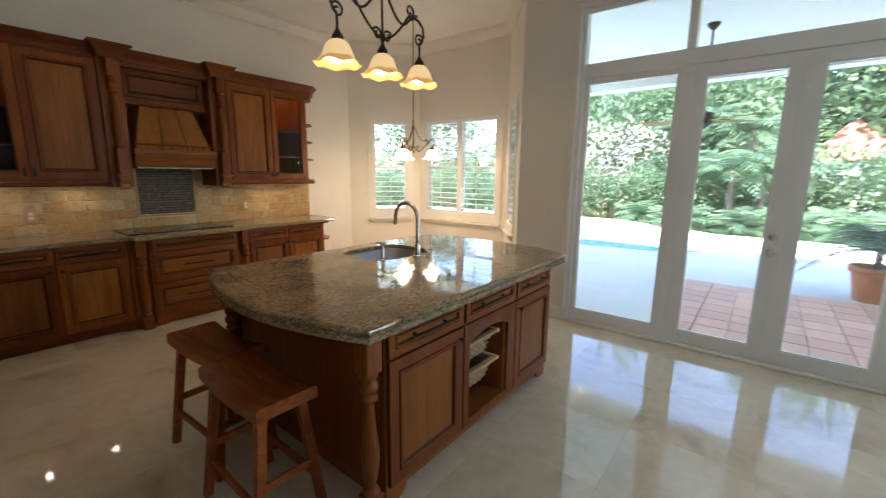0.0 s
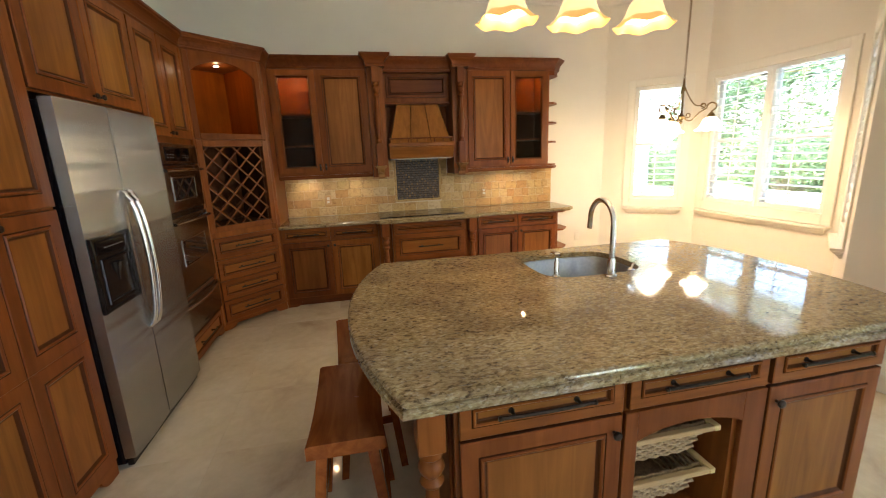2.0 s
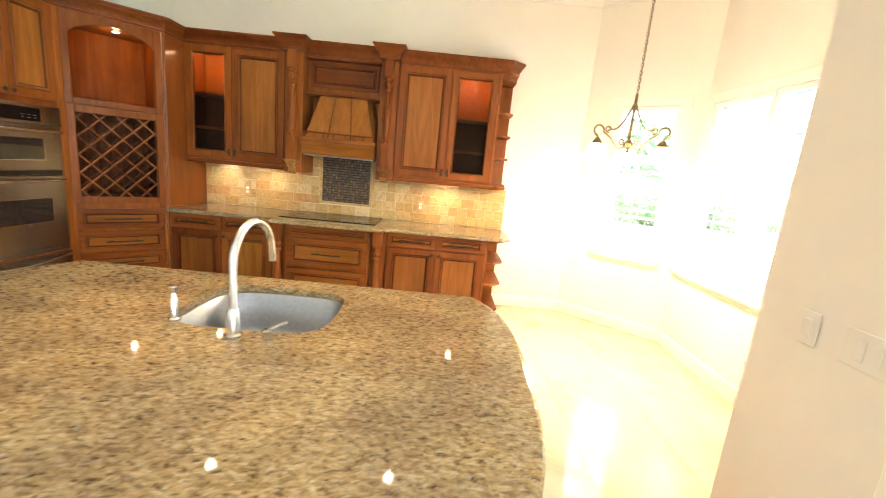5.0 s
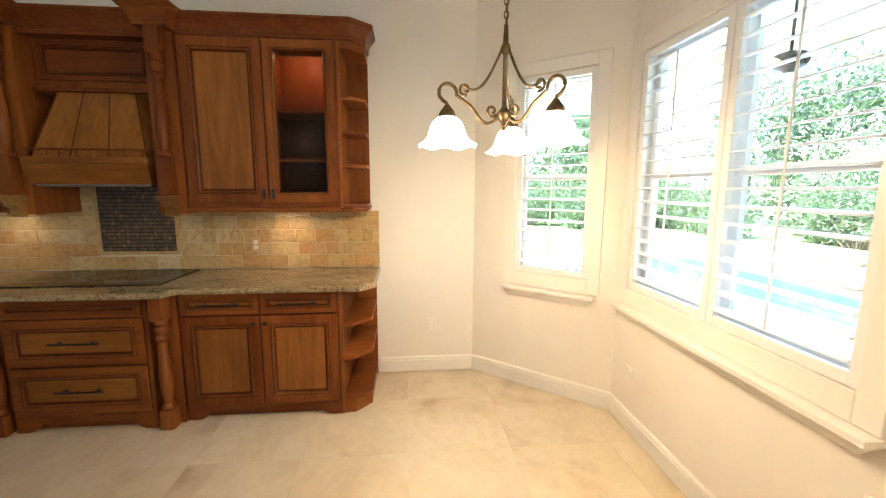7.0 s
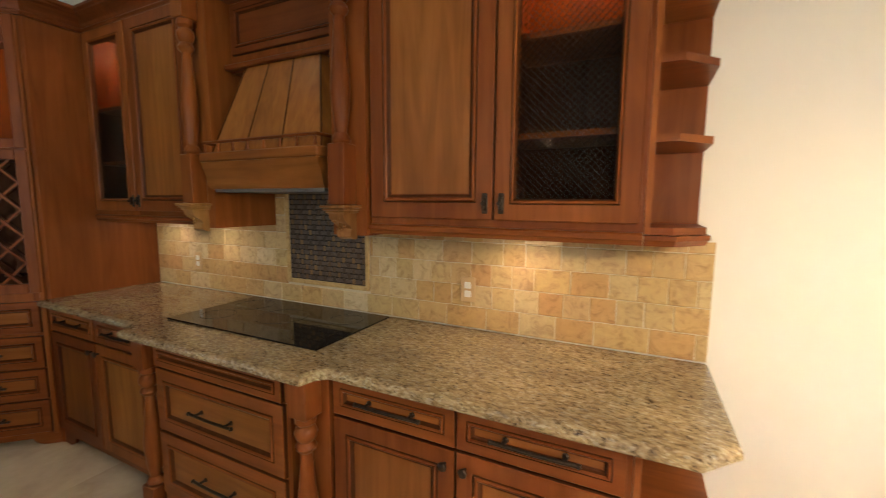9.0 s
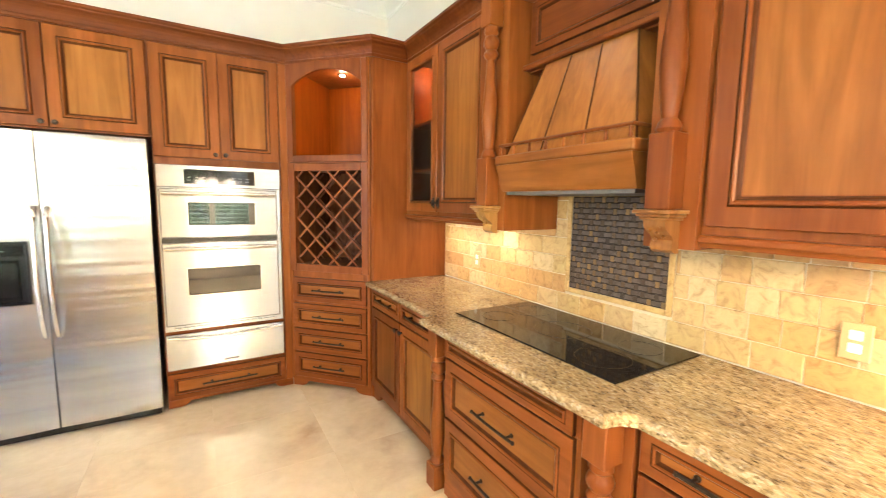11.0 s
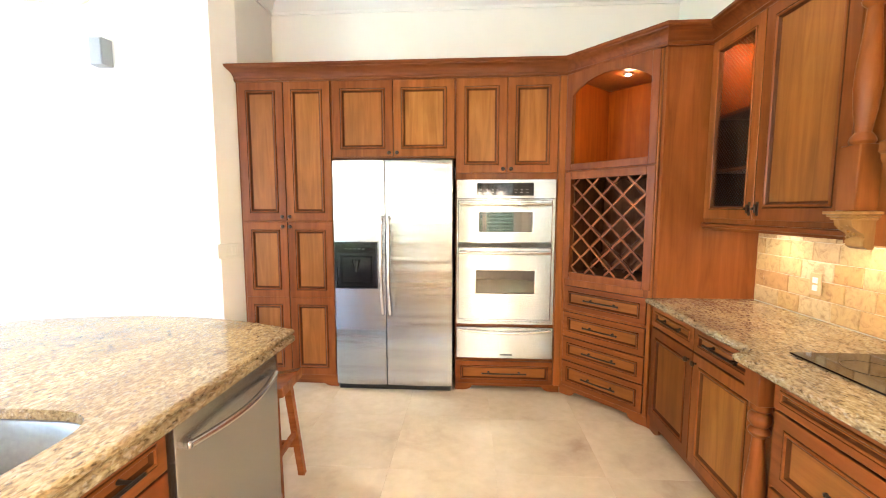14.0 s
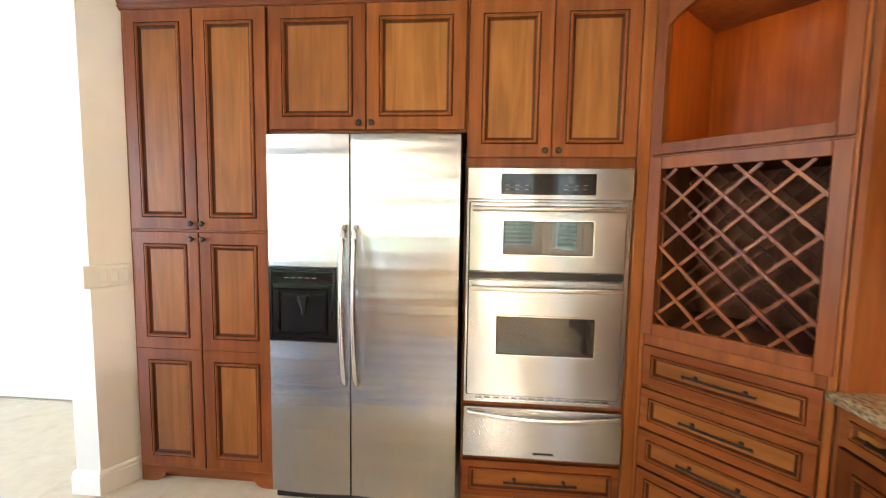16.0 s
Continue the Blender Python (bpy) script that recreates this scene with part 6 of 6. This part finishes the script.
for k in range(5):
    bm = nbm()
    prism(bm, [(0.10, -0.025), (0.20, -0.055), (0.64, -0.085), (0.70, -0.04), (0.70, 0.04), (0.64, 0.085), (0.20, 0.055), (0.10, 0.025)], -0.004, 0.004)
    part("blade", bm, BASKET_RAIL, fan, m=pose(0, 0, -1.14, 0, 0, 72 * k + 36) @ pose(0, 0, 0, 13, 0, 0))
copy_thing(fan, pose(-5.1, 6.7, 3.34, 0, 0, 25) @ Matrix.Diagonal((1, 1, 0.72, 1)))

pot = thing("clay_planter", pose(1.22, 7.35, -0.05), "terracotta clay pot with a grey-green palm", "planter")
bm = nbm()
lathe(bm, [(0.17, 0.0), (0.18, 0.02), (0.235, 0.36), (0.265, 0.37), (0.27, 0.45), (0.25, 0.455), (0.235, 0.40)], 0, 0, 26)
part("pot", bm, CLAY, pot, smooth=True)
bm = nbm()
lathe(bm, [(0.22, 0.38), (0.235, 0.40)], 0, 0, 20)
part("soil", bm, SOIL, pot)


def frond(bm, base, direction, length, droop, width, rnd, n=16):
    """A feathered palm leaf: a bent rib with thin leaflets on both sides."""
    d = Vector(direction).normalized()
    side = d.cross(Vector((0, 0, 1)))
    side = side.normalized() if side.length > 0.01 else Vector((1, 0, 0))
    pts = []
    for i in range(n + 1):
        u = i / n
        pts.append(Vector(base) + d * length * u + Vector((0, 0, -droop * length * u * u)))
    tube(bm, pts[::2], 0.010 * length, 3, r1=0.002)
    for i in range(2, n + 1):
        u = i / n
        L = width * math.sin(math.pi * (0.12 + 0.8 * u)) * (0.85 + 0.3 * rnd.random())
        t = (pts[i] - pts[i - 1]).normalized()
        for s in (-1, 1):
            out = (side * s * 0.85 + t * 0.6 + Vector((0, 0, -0.25 - 0.3 * rnd.random()))).normalized()
            p = pts[i]
            w = t * (length / n * 0.42)
            m1 = p + out * L * 0.5 + Vector((0, 0, 0.03 * L))
            vs = [bm.verts.new(q) for q in (p - w * 0.5, p + w * 0.5, m1 + w * 0.6, p + out * L, m1 - w * 0.6)]
            bm.faces.new(vs)


def palm(name, m, height, fronds, length, width, seed, label, mat, trunk_r=0.10, up=0.6):
    rnd = random.Random(seed)
    p = thing(name, m, label, "palm", "garden palms")
    bm = nbm()
    prof = []
    k = max(4, int(height / 0.12))
    for i in range(k + 1):
        prof.append((trunk_r * (1.15 - 0.4 * i / k) * (1.0 + (0.07 if i % 2 else 0)), height * i / k))
    lathe(bm, prof, 0, 0, 12)
    part("trunk", bm, BARK, p, smooth=True)
    bm = nbm()
    for i in range(fronds):
        a = i * 2.39996 + rnd.random() * 0.4
        el = up * (1.3 * (i / fronds) - 0.2) + rnd.random() * 0.25
        frond(bm, (0, 0, height), (math.cos(a) * math.cos(el), math.sin(a) * math.cos(el), math.sin(el) + 0.15), length * (0.75 + 0.4 * rnd.random()), 0.35 + 0.35 * rnd.random(), width, rnd)
    part("crown", bm, mat, p)
    return p


def shrub(name, m, sx, sy, sz, leaves, leaf, seed, label, mat, cat="shrub", lumps=9):
    """A bush of many small leaves gathered in uneven lumps on a few stems."""
    rnd = random.Random(seed)
    s = thing(name, m, label, cat, "garden shrubs")
    bm = nbm()
    cs = [(rnd.uniform(-0.75, 0.75) * sx, rnd.uniform(-0.7, 0.7) * sy, rnd.uniform(0.25, 0.8) * sz, rnd.uniform(0.25, 0.45)) for _ in range(lumps)]
    for c in cs:
        tube(bm, [(c[0] * 0.25, c[1] * 0.25, 0), (c[0] * 0.7, c[1] * 0.7, c[2] * 0.6), c[:3]], 0.025, 5, r1=0.008)
    part("stem", bm, BARK, s)
    verts, faces = [], []
    for i in range(leaves):
        c = cs[rnd.randrange(lumps)]
        v = Vector((rnd.gauss(0, 1), rnd.gauss(0, 1), rnd.gauss(0, 1))).normalized() * (0.55 + 0.5 * rnd.random())
        p = Vector((c[0] + v.x * c[3] * sx, c[1] + v.y * c[3] * sy * 1.3, max(0.02, c[2] + v.z * c[3] * sz)))
        d = (v + Vector((rnd.uniform(-0.7, 0.7), rnd.uniform(-0.7, 0.7), rnd.uniform(-0.5, 0.6)))).normalized()
        w = d.cross(Vector((rnd.uniform(-1, 1), rnd.uniform(-1, 1), rnd.uniform(-1, 1)))).normalized()
        L = leaf * rnd.uniform(0.6, 1.3)
        k = len(verts)
        verts += [tuple(p), tuple(p + d * L * 0.5 + w * L * 0.24), tuple(p + d * L), tuple(p + d * L * 0.5 - w * L * 0.24)]
        faces.append((k, k + 1, k + 2, k + 3))
    me = bpy.data.meshes.new("foliage")
    me.from_pydata(verts, [], faces)
    me.materials.append(mat)
    ob = new("foliage", me)
    ob.parent = s
    return s


p = palm("potted_palm", pose(1.22, 7.35, 0.36), 0.25, 16, 0.95, 0.30, 5, "grey-green feathery palm in the clay pot", PALE_LEAF, 0.04, 1.0)
hedge = shrub("clipped_hedge", pose(-5.2, 17.0, -0.2), 2.3, 0.9, 1.9, 9000, 0.13, 11, "dense clipped green hedge behind the pool", LEAF, "hedge", 34)
for x, y, a in ((-8.8, 17.4, 10), (-12.5, 16.8, -15), (-16.5, 15.5, 160), (-19.0, 12.5, 90), (-21.0, 9.0, 70), (-21.5, 5.0, 95)):
    copy_thing(hedge, pose(x, y, -0.2, 0, 0, a))
fl = shrub("flowering_tree", pose(-6.3, 21.0, -0.2), 2.6, 2.2, 4.1, 7000, 0.22, 23, "tall shrub with pale pink blossom", FLOWER_LEAF, "tree", 26)
copy_thing(fl, pose(-15.5, 21.0, -0.2, 0, 0, 130))
big = palm("garden_palm", pose(-0.9, 15.9, -0.2), 1.9, 34, 1.9, 0.55, 31, "tall green feather palm in the garden bed", PALM)
for x, y, a, z in ((-0.1, 17.0, 100, 0.2), (4.7, 15.8, 200, 0.0), (-0.6, 18.8, 300, 1.5), (-2.3, 18.9, 160, 1.9), (-11.0, 20.0, 20, 0.6), (5.6, 16.4, 50, 0.4), (-18.5, 18.5, 77, 0.5)):
    copy_thing(big, pose(x, y, z - 0.2, 0, 0, a))
small = palm("low_palm", pose(-2.1, 14.6, -0.2), 0.25, 30, 1.35, 0.42, 37, "low arching palm beside the pool", PALM, 0.08, 0.9)
for x, y, a in ((-0.6, 14.4, 40), (0.7, 14.9, 130), (2.1, 14.2, 220), (3.3, 13.2, 300), (-0.1, 15.7, 15), (1.5, 16.0, 75), (3.0, 15.4, 160), (4.6, 12.8, 10), (-3.3, 15.9, 250), (4.2, 16.2, 80), (5.8, 14.5, 33)):
    copy_thing(small, pose(x, y, -0.2, 0, 0, a))
sh = shrub("garden_shrub", pose(0.4, 19.6, -0.2), 2.2, 1.2, 2.6, 7000, 0.19, 41, "mixed green garden shrub", LEAF, "shrub", 24)
for x, y, a in ((3.6, 19.4, 50), (6.9, 17.6, 110), (-2.8, 19.4, 200), (9.0, 13.0, 300), (-14.0, 19.0, 20), (-20.0, 15.5, 140), (-23.5, 11.0, 260), (-24.0, 7.0, 80), (-23.5, 2.5, 10)):
    copy_thing(sh, pose(x, y, -0.2, 0, 0, a))
tree = shrub("garden_tree", pose(-2.6, 26.5, -0.2), 4.2, 3.0, 7.2, 9000, 0.34, 47, "tall leafy green tree behind the garden", LEAF, "tree", 30)
for x, y, a in ((9.3, 25.5, 90), (10.5, 23.5, 60), (-3.4, 24.5, 10), (13.5, 21.0, 200), (-10.0, 27.0, 300), (-19.5, 23.5, 45), (-27.0, 15.0, 120), (-29.0, 8.5, 20), (-28.0, 1.0, 220)):
    copy_thing(tree, pose(x, y, -0.2, 0, 0, a))
for x, y, a in ((3.6, 38.0, 60), (9.5, 36.0, 190), (-4.0, 38.0, 20)):
    copy_thing(tree, pose(x, y, -0.2, 0, 0, a) @ Matrix.Scale(1.9, 4))

nb = thing("neighbour_house", pose(3.3, 31.0, -0.2), "distant house with red tiled hip roof", "house")
part("wall", nbm(-1.7, 1.7, -1.7, 1.7, 0, 2.6), ROOF_WHITE, nb)
bm = nbm()
lo = [bm.verts.new(p) for p in ((-2.0, -2.0, 2.6), (2.0, -2.0, 2.6), (2.0, 2.0, 2.6), (-2.0, 2.0, 2.6))]
hi = [bm.verts.new(p) for p in ((-0.05, 0, 4.85), (0.05, 0, 4.85))]
bm.faces.new(lo)
bm.faces.new((lo[0], lo[1], hi[1], hi[0])), bm.faces.new((lo[2], lo[3], hi[0], hi[1])), bm.faces.new((lo[1], lo[2], hi[1])), bm.faces.new((lo[3], lo[0], hi[0]))
part("roof", bm, ROOF_TILE, nb)

# ---- stone splashback ----
spl = thing("splashback", on((-5.22, 0), (-5.22, 4), 0, 0), "tumbled travertine brick splashback with dark glass mosaic inset", "splashback", kind="structure")
bm = nbm(0.08, 3.445, -0.006, -0.0008, 0.9055, 1.352)
box(bm, 1.27, 2.02, -0.006, -0.0008, 1.352, 1.62)
part("grout_bed", bm, SPLASH_GROUT, spl)
MX0, MX1, MZ0, MZ1 = 1.355, 1.94, 1.02, 1.555
rnd = random.Random(8)
variants = {}


def stone_tile(w, h, seed):
    key = (round(w, 3), round(h, 3), seed % 4)
    if key not in variants:
        r2 = random.Random(str(key))
        bm = nbm()
        g = 0.0019
        ins = [(0, 0.0), (0, 0.0028), (0.003, 0.005)]
        loops = []
        for k, out in ins:
            pts = []
            for sx, sz in ((0, 0), (0.5, 0), (1, 0), (1, 0.5), (1, 1), (0.5, 1), (0, 1), (0, 0.5)):
                jx, jz = r2.uniform(-0.0016, 0.0016), r2.uniform(-0.0016, 0.0016)
                x = g + k + (w - 2 * g - 2 * k) * sx + jx
                z = g + k + (h - 2 * g - 2 * k) * sz + jz
                pts.append(bm.verts.new((x, -0.006 - out, z)))
            loops.append(pts)
        for a, b in zip(loops, loops[1:]):
            for i in range(8):
                bm.faces.new((a[i], a[(i + 1) % 8], b[(i + 1) % 8], b[i]))
        bm.faces.new(loops[-1])
        bmesh.ops.recalc_face_normals(bm, faces=bm.faces)
        me = bpy.data.meshes.new("stone_tile")
        bm.to_mesh(me)
        bm.free()
        me.materials.append(TRAV)
        variants[key] = me
    return variants[key]


RH = 0.1005
for r in range(7):
    z = 0.9065 + r * RH
    lo_x, hi_x = (0.08, 3.445) if r < 5 else (1.27, 2.02)
    x = lo_x
    first = True
    while x < hi_x - 0.02:
        wd_ = rnd.choice((0.155, 0.20, 0.20, 0.155) if r == 0 or x < 1.2 else (0.095, 0.10, 0.10, 0.105, 0.15))
        if first and r % 2:
            wd_ = 0.07
        first = False
        stop = next(s for s in ((1.27, 2.02, hi_x) if r == 4 else (hi_x,)) if s > x + 1e-6)
        e_ = min(x + wd_, stop)
        if stop - e_ < 0.04:
            e_ = stop
        zt = min(z + RH, 1.615)
        if r == 4 and (e_ < 1.271 or x > 2.019):
            zt = 1.353
        segs = [(x, e_)]
        if z + RH > MZ0 + 0.01 and z < MZ1 - 0.01:
            segs = [s for s in ((x, min(e_, MX0)), (max(x, MX1), e_)) if s[1] - s[0] > 0.012]
        for a, b in segs:
            shared("stone_tile", stone_tile(b - a, zt - z, rnd.randrange(4)), spl, pose(a, 0, z))
        x = e_
# rope border and basket-weave mosaic
bm = nbm()
frame_bm(bm, MX0, MX1, MZ0, MZ1, 0.026, -0.018, -0.006, ch=0.004)
part("border", bm, TRAV, spl, "pale stone border round the mosaic")
part("mosaic_bed", nbm(MX0 + 0.026, MX1 - 0.026, -0.0085, -0.006, MZ0 + 0.026, MZ1 - 0.026), MOSAIC_GROUT, spl)
ix0, ix1, iz0, iz1 = MX0 + 0.028, MX1 - 0.028, MZ0 + 0.028, MZ1 - 0.028
rows_n, cols_n = 17, 8
rh, cw2 = (iz1 - iz0) / rows_n, (ix1 - ix0) / cols_n


def chip(w, h, mat, name):
    bm = nbm(0.001, w - 0.001, -0.0125, -0.0085, 0.001, h - 0.001, ch=0.001)
    me = bpy.data.meshes.new(name)
    bm.to_mesh(me)
    bm.free()
    me.materials.append(mat)
    return me


strip, dot, half_strip = chip(cw2 * 0.68, rh * 0.74, MOSAIC_GREY, "mosaic_strip"), chip(cw2 * 0.30, rh, MOSAIC_BROWN, "mosaic_dot"), chip(cw2 * 0.18, rh * 0.74, MOSAIC_GREY, "mosaic_strip")
for r in range(rows_n):
    z = iz0 + r * rh
    for k in range(cols_n):
        x = ix0 + k * cw2
        if r % 2 == 0:
            shared("mosaic_strip", strip, spl, pose(x, 0, z + rh * 0.13))
            shared("mosaic_dot", dot, spl, pose(x + cw2 * 0.69, 0, z))
        else:
            shared("mosaic_strip", half_strip, spl, pose(x, 0, z + rh * 0.13))
            shared("mosaic_dot", dot, spl, pose(x + cw2 * 0.19, 0, z))
            shared("mosaic_strip", strip, spl, pose(x + cw2 * 0.5, 0, z + rh * 0.13) @ Matrix.Diagonal((0.73, 1, 1, 1)))

# ---- floor ----
flr = thing("floor", pose(0, 0, 0), "polished cream marble tile floor", "floor", kind="structure")
bm = nbm()
prism(bm, [(-5.36, -1.3), (-5.36, 4.3), (-4.55, 5.2), (-2.8, 5.2), (-2.05, 4.14), (EAST + 0.14, 4.14), (EAST + 0.14, SOUTH - 0.14), (-5.3, SOUTH - 0.14)], -0.15, -0.004)
part("bed", bm, GROUT, flr)
S = 0.61
cut = {}


def tile_mesh(depth):
    """A floor tile, cut to the depth that is left before the wall."""
    key = round(depth, 3)
    if key not in cut:
        bm = nbm(0.0004, S - 0.0004, 0.0004, depth - 0.0004, -0.004, 0.0)
        cut[key] = bpy.data.meshes.new("marble_tile")
        bm.to_mesh(cut[key])
        bm.free()
        cut[key].materials.append(MARBLE)
    return cut[key]


for i in range(22):
    for j in range(11):
        x, y = -5.36 + i * S, 4.88 - j * S
        if y + S < SOUTH - 0.1 or (j < 2 and x > -2.3) or (j == 0 and (x < -4.9 or x > -2.95)):
            continue
        limit = 5.1 if j < 2 else (4.13 if x > -2.3 else 9)
        shared("marble_tile", tile_mesh(min(S, limit - y)), flr, pose(x, y, 0))
